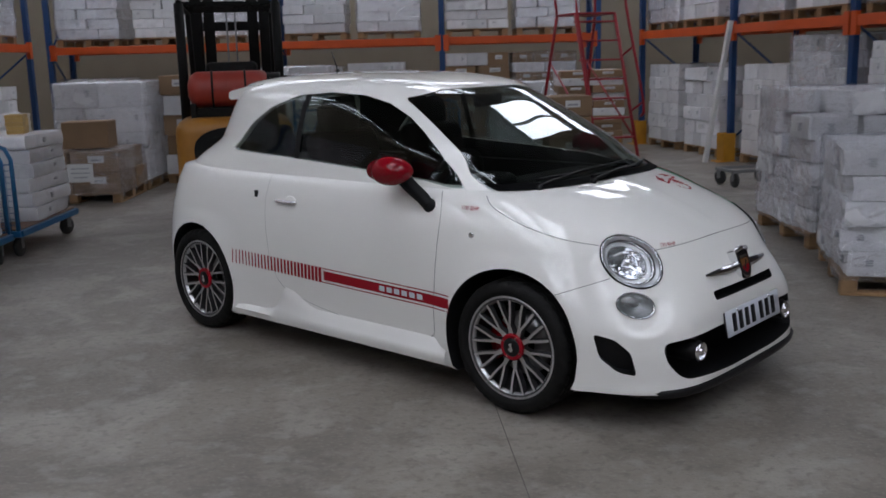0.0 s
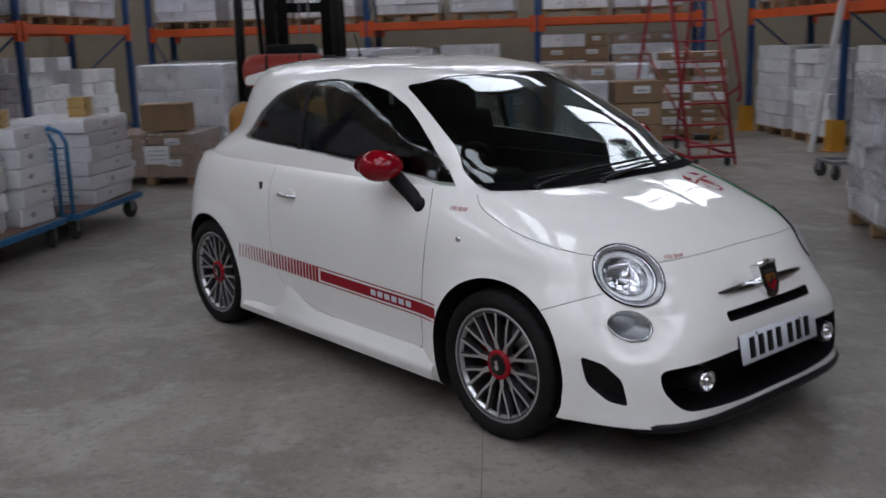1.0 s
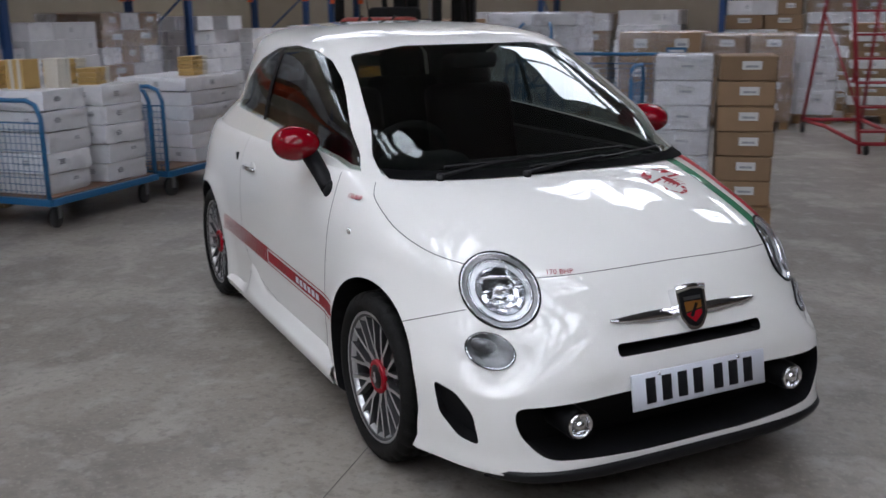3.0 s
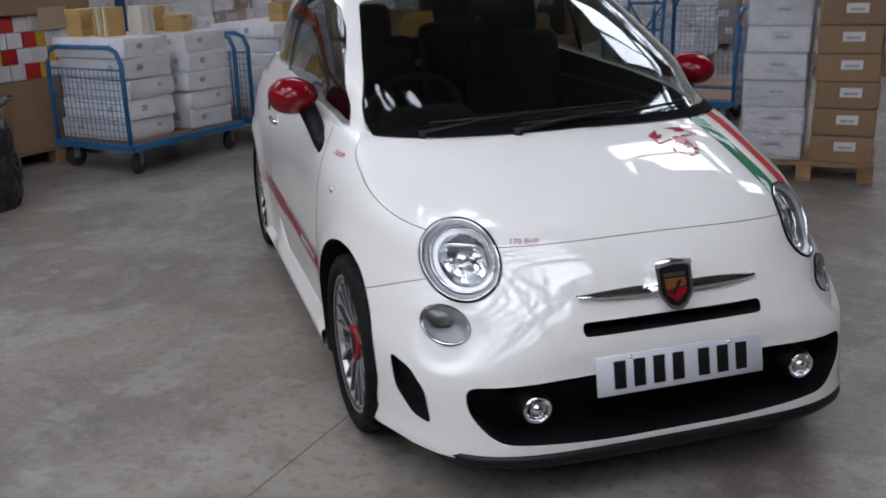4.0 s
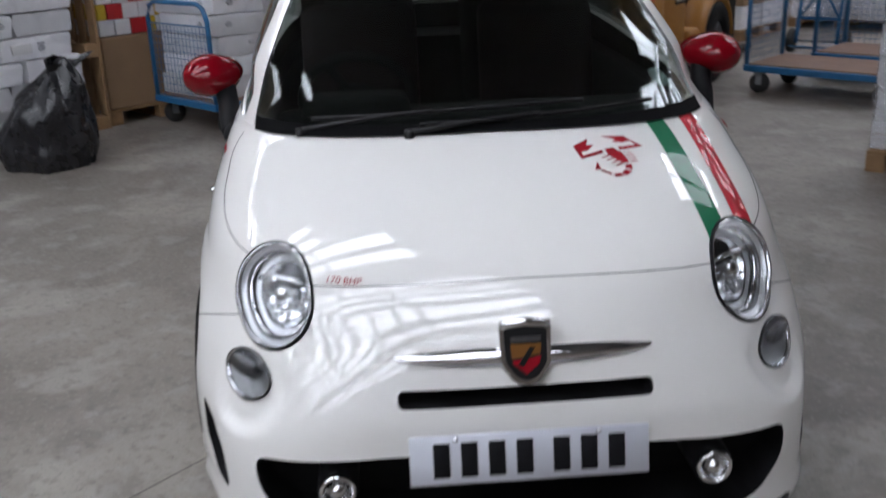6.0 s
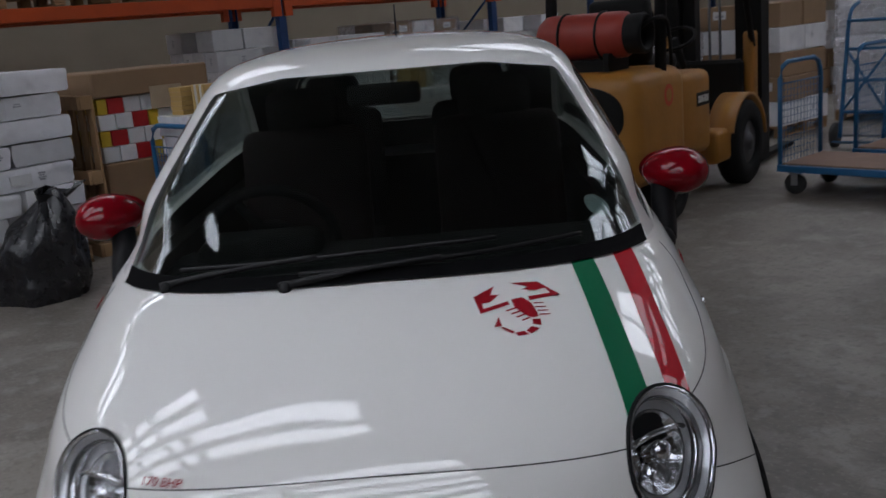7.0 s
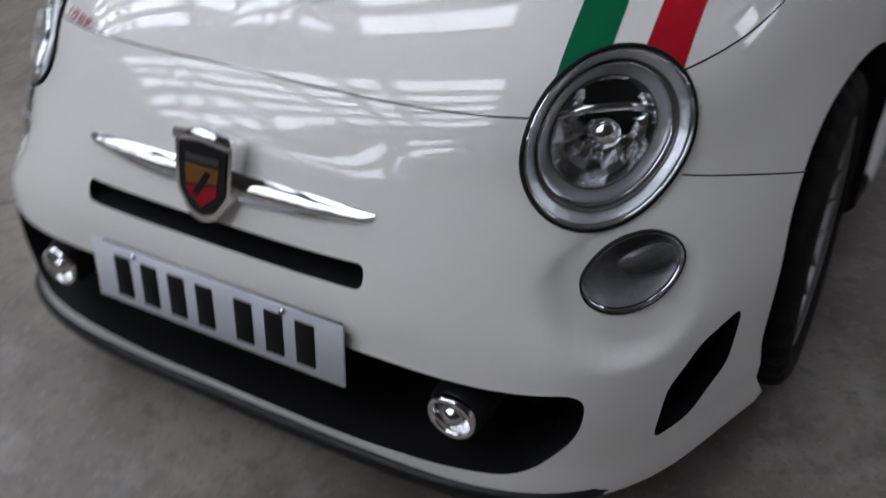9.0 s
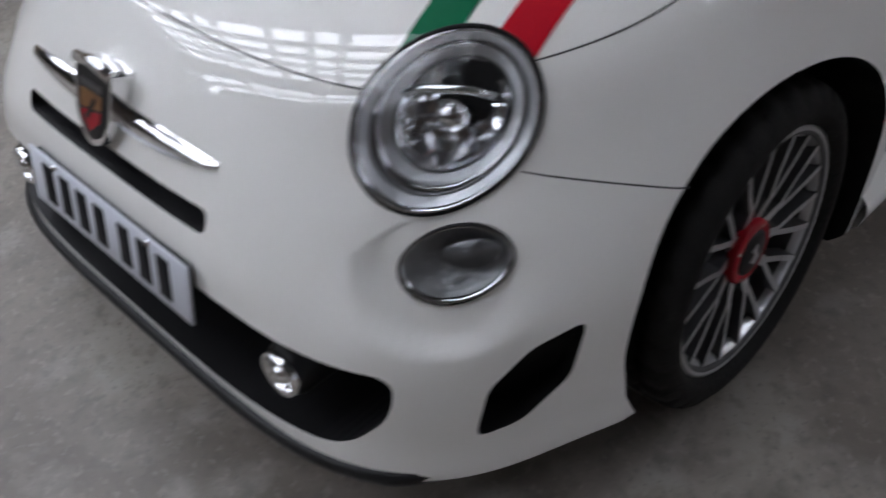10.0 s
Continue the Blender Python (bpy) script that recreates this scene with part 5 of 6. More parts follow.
def load(u, v, turn, w, d, h, mats, label, kind="logo", size=(0.40, 0.33, 0.24), film=False, pallet=True, z=0.0, m=None, group="", jitter=0.02, short=0.0, back=False):
    """A stack of cartons on a pallet; the front looks along the local -y. Gives the thing."""
    ob = thing("pallet_load", label, "pallet load", m if m is not None else hall(u, v, z, turn), group)
    z0 = 0.0
    if pallet:
        pallet_under(ob, w, d)
        z0 = 0.124
    nx, ny, nz = max(1, round(w / size[0])), max(1, round(d / size[1])), max(1, round((h - z0) / size[2]))
    ch = (h - z0) / nz
    gaps = {(rnd.random(), rnd.random()) for _ in range(round(short * nx * ny + 0.3))}
    for k in range(nz):
        # every other layer is laid the other way
        ax, ay = (nx, ny) if k % 2 == 0 or nx < 3 else (nx - 1, ny + 1)
        cw, cd = w / ax, d / ay
        slip = (rnd.uniform(-1, 1) * jitter * 0.6, rnd.uniform(-1, 1) * jitter * 0.6)
        for i in range(ax):
            for j in range(ay):
                if not (i in (0, ax - 1) or j == 0 or k >= nz - 2 or (back and j == ay - 1)):
                    continue
                if any(int(gx * ax) == i and int(gy * ay) == j and k > nz - 2 - (gx > 0.6) for gx, gy in gaps):
                    continue
                mat = mats[(k if len(mats) > 2 else rnd.randrange(len(mats))) % len(mats)]
                style = "label" if mat is KRAFT else ("plain" if kind == "logo" else "blank") if kind in ("logo", "pack") and rnd.random() < 0.5 else kind
                me = carton_mesh(cw - 0.006, cd - 0.006, ch - 0.003, mat, style, rnd.randrange(4) if style in ("pack", "logo", "blank") else 0)
                jx, jy = rnd.uniform(-1, 1) * jitter + slip[0], rnd.uniform(-1, 1) * jitter + slip[1]
                part("carton", me, None, ob, at=pose((i + 0.5) * cw - w / 2 + jx, (j + 0.5) * cd - d / 2 + jy, z0 + k * ch, 0, 0, rnd.uniform(-2.2, 2.2)))
    if film:
        bm = bmesh.new()
        box(bm, 0, 0, (z0 + h) / 2 - 0.01, w + 0.05, d + 0.05, h - z0 + 0.05, 0.03, seg=3)
        bmesh.ops.subdivide_edges(bm, edges=bm.edges, cuts=5, use_grid_fill=True)
        for q in bm.verts:
            q.co += Vector((noise.noise(q.co * 6), noise.noise(q.co * 6 + Vector((9, 0, 0))), 0.4 * noise.noise(q.co * 5 + Vector((0, 9, 0))))) * 0.022
        f = part("film", bm, FILM, ob, "clear stretch film")
        f.visible_shadow = False
    return ob


# ---- racking ----
def rack(u, v, turn, posts, label, top=1.83):
    """Pallet racking along the local x, its front at the local y = 0."""
    ob = thing("pallet_rack", label, "rack", hall(u, v, 0, turn))
    def post():
        bm = bmesh.new()
        box(bm, 0, 0, 1.9, 0.09, 0.012, 3.8)
        box(bm, -0.04, 0.035, 1.9, 0.010, 0.07, 3.8)
        box(bm, 0.04, 0.035, 1.9, 0.010, 0.07, 3.8)
        box(bm, 0, 0.03, 0.006, 0.14, 0.14, 0.012)
        return mesh_of(bm, RACK_BLUE, False, "post")
    me = shared("post", post)
    for x in posts:
        up = part("upright", me, None, ob, "blue steel upright", at=pose(x, 0, 0))
        part("post", me, None, up, at=pose(0, 1.05, 0, 0, 0, 180))
        for k in range(4):
            br = shared(("brace", k % 2), lambda: mesh_of(tube(bmesh.new(), [(0, 0.05, 0.0), (0, 1.0, 0.75)] if k % 2 == 0 else [(0, 1.0, 0.0), (0, 0.05, 0.75)], 0.016, 8), RACK_BLUE, True, "brace"))
            part("brace", br, None, up, at=pose(0, 0, 0.3 + 0.75 * k))
    for a, b in zip(posts, posts[1:]):
        for y in (0.0, 1.05):
            bm = bmesh.new()
            box(bm, (a + b) / 2, y, top, b - a - 0.10, 0.05, 0.125, 0.006)
            for x in (a + 0.07, b - 0.07):
                box(bm, x, y - 0.008, top - 0.03, 0.10, 0.06, 0.26, 0.004)
            part("beam", bm, ORANGE, ob, "orange steel beam", False)
        for x in (a + 0.7, b - 0.7):
            part("tie_bar", boxes((x, 0.52, top - 0.03, 0.04, 1.0, 0.04)), ORANGE, ob, smooth=False)
    return ob


def guard(u, v, turn):
    """A folded yellow foot guard in front of an upright."""
    ob = thing("upright_guard", "yellow steel foot guard before a rack upright", "guard", hall(u, v, 0, turn), "rack foot guards")
    bm = boxes((0, 0, 0.20, 0.20, 0.012, 0.40), (-0.09, 0.09, 0.20, 0.012, 0.18, 0.40), (0.09, 0.09, 0.20, 0.012, 0.18, 0.40))
    part("guard_plate", bm, GUARD, ob, smooth=False)
    part("base_plate", boxes((0, 0.05, 0.006, 0.26, 0.28, 0.012)), GUARD, ob, smooth=False)


rack(-1.85, 11.3, 0, [-4.65, -0.84, 2.0, 4.65], "long blue and orange pallet rack before the far wall")
rack(-6.4, 5.5, 90, [-8.1, -4.85, -1.66, 1.57, 4.8], "blue and orange pallet rack along the side wall", 1.87)
rack(4.14, 8.26, -78.5, [-3.1, 0.0, 2.72, 5.5], "blue and orange pallet rack beside the steps")
for u, v in ((3.43, 11.28), (4.02, 8.22)):
    guard(u, v, -78.5)

WHITES = "pallet of white cartons in the rack"
for k, (x, w, h, mats, sz) in enumerate(((-5.9, 1.05, 1.35, [CARTON], 0.25), (-4.7, 1.0, 1.2, [KRAFT, CARTON], 0.3), (-3.4, 1.05, 1.5, [CARTON], 0.28), (-2.1, 1.0, 1.45, [CARTON, KRAFT], 0.26), (-1.0, 1.0, 1.5, [CARTON], 0.25), (0.75, 1.1, 1.62, [KRAFT, CARTON], 0.21), (1.9, 1.05, 1.6, [KRAFT, CARTON, KRAFT], 0.17))):
    load(x, 11.95, 0, w, 1.0, h, mats, "mixed cartons stacked on a pallet under the far rack", "logo", (0.36, 0.34, sz), film=k % 3 == 0, group="loads under the far rack", short=0.25)
for k, x in enumerate((-5.85, -4.55, -3.4, -2.0, -0.75, 0.75, 1.95)):
    load(x, 11.85, 0, 1.05, 0.95, 0.95 + 0.1 * (k % 2), [CARTON] if k % 3 else [PACK], WHITES + " above the beam", "logo", (0.36, 0.32, 0.16), film=k % 2 == 0, z=1.90, group="loads on the far rack")
for k, (y, h) in enumerate(((-1.6, 1.4), (-0.4, 1.3), (3.55, 1.62), (4.75, 1.45), (5.9, 1.55), (7.8, 1.5), (9.2, 1.3))):
    load(-6.95, y, 90, 1.1, 1.0, h, [CARTON] if k % 4 else [CARTON, KRAFT], "white cartons stacked on a pallet under the side rack", "logo", (0.38, 0.34, 0.2), film=k % 3 == 1, group="loads under the side rack", short=0.2)
for k, y in enumerate((-1.4, 0.0, 1.5, 2.9, 4.7, 6.0, 7.9, 9.3)):
    load(-6.9, y, 90, 1.15, 0.95, 0.95, [PACK] if k % 2 else [CARTON], WHITES + " along the side wall", "logo", (0.36, 0.32, 0.22), film=k % 2 == 1, z=1.94, group="loads on the side rack")
RIGHT = hall(4.14, 8.26, 0, -78.5)
for k, (x, h) in enumerate(((-2.35, 1.35), (-1.0, 1.3), (0.75, 1.35), (1.95, 1.7), (3.5, 1.6), (4.7, 1.5))):
    load(0, 0, 0, 1.1, 0.95, h, [CARTON], "white cartons stacked on a pallet under the rack beside the steps", "logo", (0.27, 0.32, 0.19), m=RIGHT @ pose(x, 0.55, 0), film=k in (3,), group="loads under the rack by the steps", short=0.25)
for k, x in enumerate((-2.4, -1.1, 0.65, 1.95, 3.4, 4.7)):
    load(0, 0, 0, 1.1, 0.95, 0.95, [PACK if k % 2 else CARTON], WHITES + " beside the steps", "logo", (0.36, 0.32, 0.2), film=k % 2 == 0, m=RIGHT @ pose(x, 0.55, 1.90), group="loads on the rack by the steps")

# loads standing on the floor
load(3.24, 0.92, -105, 1.15, 1.15, 0.92, [PACK], "low pallet of film-wrapped white paper packs", "pack", (0.52, 0.42, 0.158), film=True, back=True, group="loads standing on the floor")
load(3.46, 2.55, -90, 1.2, 1.15, 1.21, [CARTON, PACK], "pallet of film-wrapped white cartons stacked chest-high", "pack", (0.42, 0.38, 0.178), film=True, back=True, group="loads standing on the floor", jitter=0.03, short=0.15)
load(-4.83, -0.38, 98, 1.85, 1.15, 1.42, [PACK], "tall pallet of white film-wrapped packs beside the black sack", "pack", (0.46, 0.38, 0.17), group="loads standing on the floor", jitter=0.035, short=0.2)
low_load = load(-4.2, 6.2, 0, 1.1, 1.0, 0.60, [KRAFT], "low pallet of brown cartons wrapped in film", "label", (0.55, 0.5, 0.24), film=True, group="loads standing on the floor")
load(-4.2, 7.35, 0, 1.1, 1.1, 1.36, [CARTON], "tall film-wrapped pallet of white cartons", "logo", (0.37, 0.36, 0.3), film=True, group="loads standing on the floor")
load(-3.1, 7.95, 0, 0.95, 1.0, 1.42, [CARTON, KRAFT, KRAFT], "pallet of brown and white cartons behind the forklift", "logo", (0.47, 0.5, 0.25), film=False, group="loads standing on the floor")
load(-2.15, 9.45, 0, 1.25, 1.0, 1.48, [PACK], "tall pallet of white packs behind the trolleys", "pack", (0.42, 0.4, 0.16), film=True, group="loads standing on the floor")
print_load = load(-0.35, 9.2, 0, 1.05, 1.0, 1.22, [KRAFT], "film-wrapped pallet of brown cartons", "label", (0.5, 0.5, 0.36), film=True, group="loads standing on the floor")
load(0.75, 9.3, 0, 1.05, 1.0, 1.18, [KRAFT], "film-wrapped pallet of wide brown cartons", "label", (0.52, 0.5, 0.27), film=True, group="loads standing on the floor")
load(1.35, 9.95, 0, 0.9, 0.8, 1.15, [CARTON], "grey film-wrapped pallet behind the steps", "label", (0.45, 0.4, 0.3), film=True, group="loads standing on the floor")
load(2.45, 10.2, 0, 1.0, 0.8, 1.3, [CARTON, KRAFT], "flat cartons on pallets behind the steps", "logo", (0.5, 0.4, 0.12), group="loads standing on the floor")
note = part("delivery_note", boxes((0.12, -0.538, 0.36, 0.30, 0.004, 0.21), bevel=0.001), LABEL, low_load, "white paper sheet with illegible lines", False)
for k, wide in enumerate((0.20, 0.22, 0.16)):
    part("text_bar", boxes((0.12, -0.5415, 0.41 - 0.05 * k, wide, 0.003, 0.012), bevel=0.0005), INK, note, smooth=False)
sheet_ob = part("printed_sheet", boxes((0.22, -0.538, 0.90, 0.26, 0.004, 0.26), bevel=0.001), BLUE, print_load, "blue printed sheet with pale bars", False)
for k in range(4):
    part("print_bar", boxes((0.22 + 0.03 * (k % 2), -0.5415, 0.985 - 0.058 * k, 0.19, 0.003, 0.030), bevel=0.0005), (LABEL, BOX_YEL)[k % 2], sheet_ob, smooth=False)
box_ob = thing("cardboard_box", "plain brown cardboard box on a low wrapped pallet", "box", hall(-4.05, 6.0, 0.627, 4))
part("box_body", boxes((0, 0, 0.15, 0.52, 0.40, 0.30), bevel=0.006), KRAFT, box_ob, smooth=False)
for y in (-0.1, 0.1):
    part("flap", boxes((0, y, 0.304, 0.515, 0.195, 0.006), bevel=0.001), KRAFT, box_ob, smooth=False)


def column(u, v, turn, w, d, h, count, mat, label, film=False):
    """One straight pile of large cartons."""
    ob = thing("carton_pile", label, "carton pile", hall(u, v, 0.124, turn), "piles on the near pallet")
    for k in range(count):
        part("carton", carton_mesh(w, d, h - 0.004, mat, "label"), None, ob, at=pose(rnd.uniform(-0.006, 0.006), rnd.uniform(-0.006, 0.006), k * h, 0, 0, rnd.uniform(-1.5, 1.5)))
    if film:
        bm = bmesh.new()
        box(bm, 0, 0, count * h / 2, w + 0.02, d + 0.02, count * h + 0.015, 0.02, seg=2)
        f = part("film", bm, FILM, ob, "clear stretch film")
        f.visible_shadow = False


pal = thing("pallet", "low wooden pallet carrying two carton piles", "pallet", hall(0.93, 3.22, 0, 6))
pallet_under(pal, 0.86, 0.62)
column(0.71, 3.14, 6, 0.40, 0.40, 0.178, 6, PACK, "pile of pale film-wrapped cartons with labels", True)
column(1.15, 3.17, 8, 0.39, 0.38, 0.178, 6, KRAFT, "pile of brown cartons with white labels")

# red and yellow cartons on brown trays, with a pallet stood on end beside them
ry = thing("pallet_load", "brown and red-yellow cartons stacked on a pallet", "pallet load", hall(-4.97, 1.33, 0, 90), "loads standing on the floor")
pallet_under(ry, 0.95, 0.95)
part("tray", boxes((0, 0, 0.40, 0.93, 0.93, 0.55), bevel=0.01), KRAFT, ry, "large brown tray", False)
for k in range(4):
    for j in range(2):
        x = -0.455
        for i in range(8):
            striped = (k % 2 == 1) != (i in (2, 3))
            mat = ((BOX_YEL, BOX_RED, BOX_RED, BOX_YEL)[i % 4] if striped else CARTON)
            wide = 0.085 if mat is BOX_YEL else 0.135
            me = shared(("ry", mat.name, wide), lambda: mesh_of(boxes((0, 0, 0.06, wide - 0.005, 0.40, 0.117), bevel=0.004), mat, False, "carton"))
            if x + wide < 0.475:
                part("carton", me, None, ry, at=pose(x + wide / 2, -0.24 + 0.44 * j + rnd.uniform(-0.012, 0.012), 0.68 + 0.12 * k))
            x += wide
part("tray", boxes((0, 0, 1.26, 0.96, 0.95, 0.19), bevel=0.01), KRAFT, ry, "brown lid tray", False)
part("card", boxes((0.10, -0.478, 1.13, 0.27, 0.006, 0.17), bevel=0.002), LABEL_TAN, ry, "tan card tucked under the lid", False)
stood = thing("pallet", "wooden pallet stood on its end", "pallet", hall(-4.84, 0.70, 0.602, 0) @ Matrix(((0, 1, 0, 0), (0, 0, 1, 0), (1, 0, 0, 0), (0, 0, 0, 1))))
pallet_under(stood, 1.2, 0.8)


# ---- trolleys ----
def castor(parent, x, y):
    c = part("castor", shared("fork", lambda: mesh_of(boxes((0, 0, 0.168, 0.09, 0.09, 0.012), (-0.032, 0, 0.12, 0.006, 0.05, 0.10), (0.032, 0, 0.12, 0.006, 0.05, 0.10), bevel=0.002), STEEL, False, "castor")), None, parent, "swivel castor", at=pose(x, y, 0, 0, 0, rnd.uniform(-25, 25)))
    def tyre():
        bm = spin([(0.001, -0.02), (0.075, -0.02), (0.082, -0.012), (0.082, 0.012), (0.075, 0.02), (0.001, 0.02)], 24)
        bmesh.ops.rotate(bm, cent=(0, 0, 0), matrix=Matrix.Rotation(radians(90), 3, "Y"), verts=bm.verts)
        bmesh.ops.translate(bm, vec=(0, 0, 0.082), verts=bm.verts)
        return mesh_of(bm, CAST_GREY, True, "castor_wheel")
    part("castor_wheel", shared("cw", tyre), None, c)


def trolley(u, v, turn, label, w=0.68, length=1.15, ends=(-1, 1), high=0.94, side=False):
    """A blue platform trolley with mesh end frames; its length lies along the local y."""
    ob = thing("trolley", label, "trolley", hall(u, v, 0, turn), "blue platform trolleys")
    bm = boxes((0, -length / 2, 0.205, w, 0.04, 0.05), (0, length / 2, 0.205, w, 0.04, 0.05), (-w / 2, 0, 0.205, 0.04, length, 0.05), (w / 2, 0, 0.205, 0.04, length, 0.05))
    part("frame", bm, BLUE, ob, "blue steel frame", False)
    part("deck", boxes((0, 0, 0.232, w - 0.03, length - 0.03, 0.018)), PLY, ob, "brown board deck", False)
    for x in (-1, 1):
        for y in (-1, 1):
            castor(ob, x * (w / 2 - 0.07), y * (length / 2 - 0.1))
    def end(x0, x1, top):
        pts = [(x0, 0, 0.20), (x0, 0, top - 0.12), (x0 + 0.04, 0, top - 0.03), (x0 + 0.12, 0, top), (x1 - 0.12, 0, top), (x1 - 0.04, 0, top - 0.03), (x1, 0, top - 0.12), (x1, 0, 0.20)]
        return tube(bmesh.new(), pts, 0.018, 10)
    def grid(x0, x1, top):
        bm = bmesh.new()
        n = max(4, round((x1 - x0) / 0.05))
        for k in range(1, n):
            tube(bm, [(x0 + (x1 - x0) * k / n, 0, 0.23), (x0 + (x1 - x0) * k / n, 0, top)], 0.0025, 5)
        m2 = round((top - 0.23) / 0.05)
        for k in range(m2 + 1):
            tube(bm, [(x0, 0.003, 0.23 + (top - 0.23) * k / m2), (x1, 0.003, 0.23 + (top - 0.23) * k / m2)], 0.0025 if k < m2 else 0.006, 5)
        return bm
    for e in ends:
        f = part("end_frame", end(-w / 2 + 0.02, w / 2 - 0.02, high), BLUE, ob, "blue tube handle frame", at=pose(0, e * length / 2, 0))
        part("wire_mesh", grid(-w / 2 + 0.03, w / 2 - 0.03, high - 0.16), BLUE, f, "wire mesh panel")
    if side:
        f = part("side_frame", end(-length / 2, length / 2, high), BLUE, ob, "blue tube side frame", at=pose(w / 2, 0, 0, 0, 0, 90))
        part("wire_mesh", grid(-length / 2 + 0.02, length / 2 - 0.02, high - 0.1), BLUE, f, "wire mesh panel")
    return ob


def packs(u, v, w, d, count, h, label, z=0.243, turn=0):
    """A pile of film-wrapped packs."""
    ob = thing("pack_pile", label, "pack pile", hall(u, v, z, turn), "piles of packs on the trolleys")
    for k in range(count):
        part("pack", carton_mesh(w, d, h - 0.003, PACK, "pack", rnd.randrange(4)), None, ob, at=pose(rnd.uniform(-0.024, 0.024), rnd.uniform(-0.018, 0.018), k * h, 0, 0, rnd.uniform(-3.5, 3.5)))
    return ob


def books(u, v, z, count, turn, mats, label, stand=True):
    """A row of books standing on a pile."""
    ob = thing("book_row", label, "books", hall(u, v, z, turn), "book rows on the trolleys")
    x = 0
    for k in range(count):
        w = 0.028
        me = shared(("book", mats[k % len(mats)].name), lambda: mesh_of(boxes((0, 0, 0.11, w, 0.16, 0.22), bevel=0.003), mats[k % len(mats)], False, "book"))
        part("book", me, None, ob, at=pose(x, rnd.uniform(-0.006, 0.006), 0, 0, rnd.uniform(-2, 2), 0))
        x += 0.033
    return ob


def book_pile(u, v, z, turn, label, rows=5):
    ob = thing("book_pile", label, "books", hall(u, v, z, turn), "book piles on the trolleys")
    for k in range(rows):
        for j in range(3):
            mat = BOOK_Y if j < 2 else PAGE
            me = shared(("bp", mat.name), lambda: mesh_of(boxes((0, 0, 0.017, 0.15, 0.10, 0.032), bevel=0.003), mat, False, "book"))
            part("book", me, None, ob, at=pose(rnd.uniform(-0.006, 0.006), 0.105 * j, 0.034 * k))
    return ob


trolley(-3.88, 1.76, 0, "blue mesh-ended trolley loaded with white packs", w=0.84, length=1.2)
packs(-3.89, 1.46, 0.74, 0.46, 5, 0.152, "pile of white film-wrapped packs on a trolley")
packs(-3.85, 2.06, 0.74, 0.46, 5, 0.150, "pile of white film-wrapped packs on a trolley")
books(-3.95, 1.45, 0.994, 5, 0, [BOOK_Y, PAGE], "row of buff books on white packs")
books(-3.70, 1.55, 0.994, 4, 80, [PAGE], "row of pale books on white packs")
book_pile(-3.75, 2.0, 0.984, 20, "small pile of buff books on white packs", 4)
book_pile(-4.12, 1.36, 0.998, 5, "tall pile of buff books on white packs", 6)
book_pile(-4.05, 1.95, 0.986, -8, "tall pile of buff books beside a smaller one", 6)
trolley(-3.86, 3.13, 0, "blue mesh-ended trolley loaded with white packs beside the first", ends=(-1,), w=0.84, length=1.25)
packs(-3.86, 3.32, 0.78, 0.80, 6, 0.124, "broad pile of white film-wrapped packs on a trolley")
book_pile(-3.70, 3.22, 0.984, 10, "pile of buff books on white packs", 5)
trolley(-0.57, 5.05, 90, "empty blue mesh trolley with a brown deck", ends=(1, -1), high=1.0, length=1.2)
trolley(-0.35, 5.95, 90, "blue mesh trolley with a tall mesh side", ends=(1,), high=1.05, length=1.3, side=True)
dolly = thing("dolly", "small grey wheeled dolly beside the wrapped pallets", "dolly", hall(3.62, 5.75, 0, 10))
part("frame", boxes((0, -0.2, 0.185, 0.6, 0.04, 0.035), (0, 0.2, 0.185, 0.6, 0.04, 0.035), (-0.28, 0, 0.185, 0.04, 0.4, 0.035), (0.28, 0, 0.185, 0.04, 0.4, 0.035)), STEEL, dolly, "grey steel frame", False)
for x in (-0.25, 0.25):
    for y in (-0.18, 0.18):
        castor(dolly, x, y)

# ---- sack truck ----
def sack_truck(u, v, turn):
    ob = thing("sack_truck", "tall blue tubular sack truck standing behind the trolleys", "sack truck", hall(u, v, 0, turn) @ pose(0, 0, 0, -12, 0, 0))
    for x in (-0.20, 0.20):
        part("rail", tube(bmesh.new(), smooth_path([(x, 0, 0.10), (x, 0, 0.8), (x, 0.02, 1.28), (x * 0.8, 0.14, 1.42)], 5), 0.020, 8), BLUE, ob, "blue tube rail")
        bm = spin([(0.001, -0.03), (0.11, -0.03), (0.125, -0.015), (0.125, 0.015), (0.11, 0.03), (0.001, 0.03)], 24)
        bmesh.ops.rotate(bm, cent=(0, 0, 0), matrix=Matrix.Rotation(radians(90), 3, "Y"), verts=bm.verts)
        part("wheel", bm, CAST_GREY, ob, at=pose(x * 1.35, 0.08, 0.13))
    for z in (0.35, 0.65, 0.95, 1.22):
        part("cross_bar", tube(bmesh.new(), [(-0.20, 0, z), (0.20, 0, z)], 0.016, 8), BLUE, ob)
    part("brace", tube(bmesh.new(), [(-0.20, 0, 0.35), (0.20, 0, 0.95)], 0.013, 8), BLUE, ob)
    part("brace", tube(bmesh.new(), [(0.20, 0, 0.35), (-0.20, 0, 0.95)], 0.013, 8), BLUE, ob)
    part("axle", tube(bmesh.new(), [(-0.28, 0.08, 0.13), (0.28, 0.08, 0.13)], 0.012, 8), STEEL, ob)
    part("toe_plate", boxes((0, -0.10, 0.05, 0.42, 0.22, 0.012)), BLUE, ob, smooth=False)


sack_truck(-1.58, 7.0, 8)

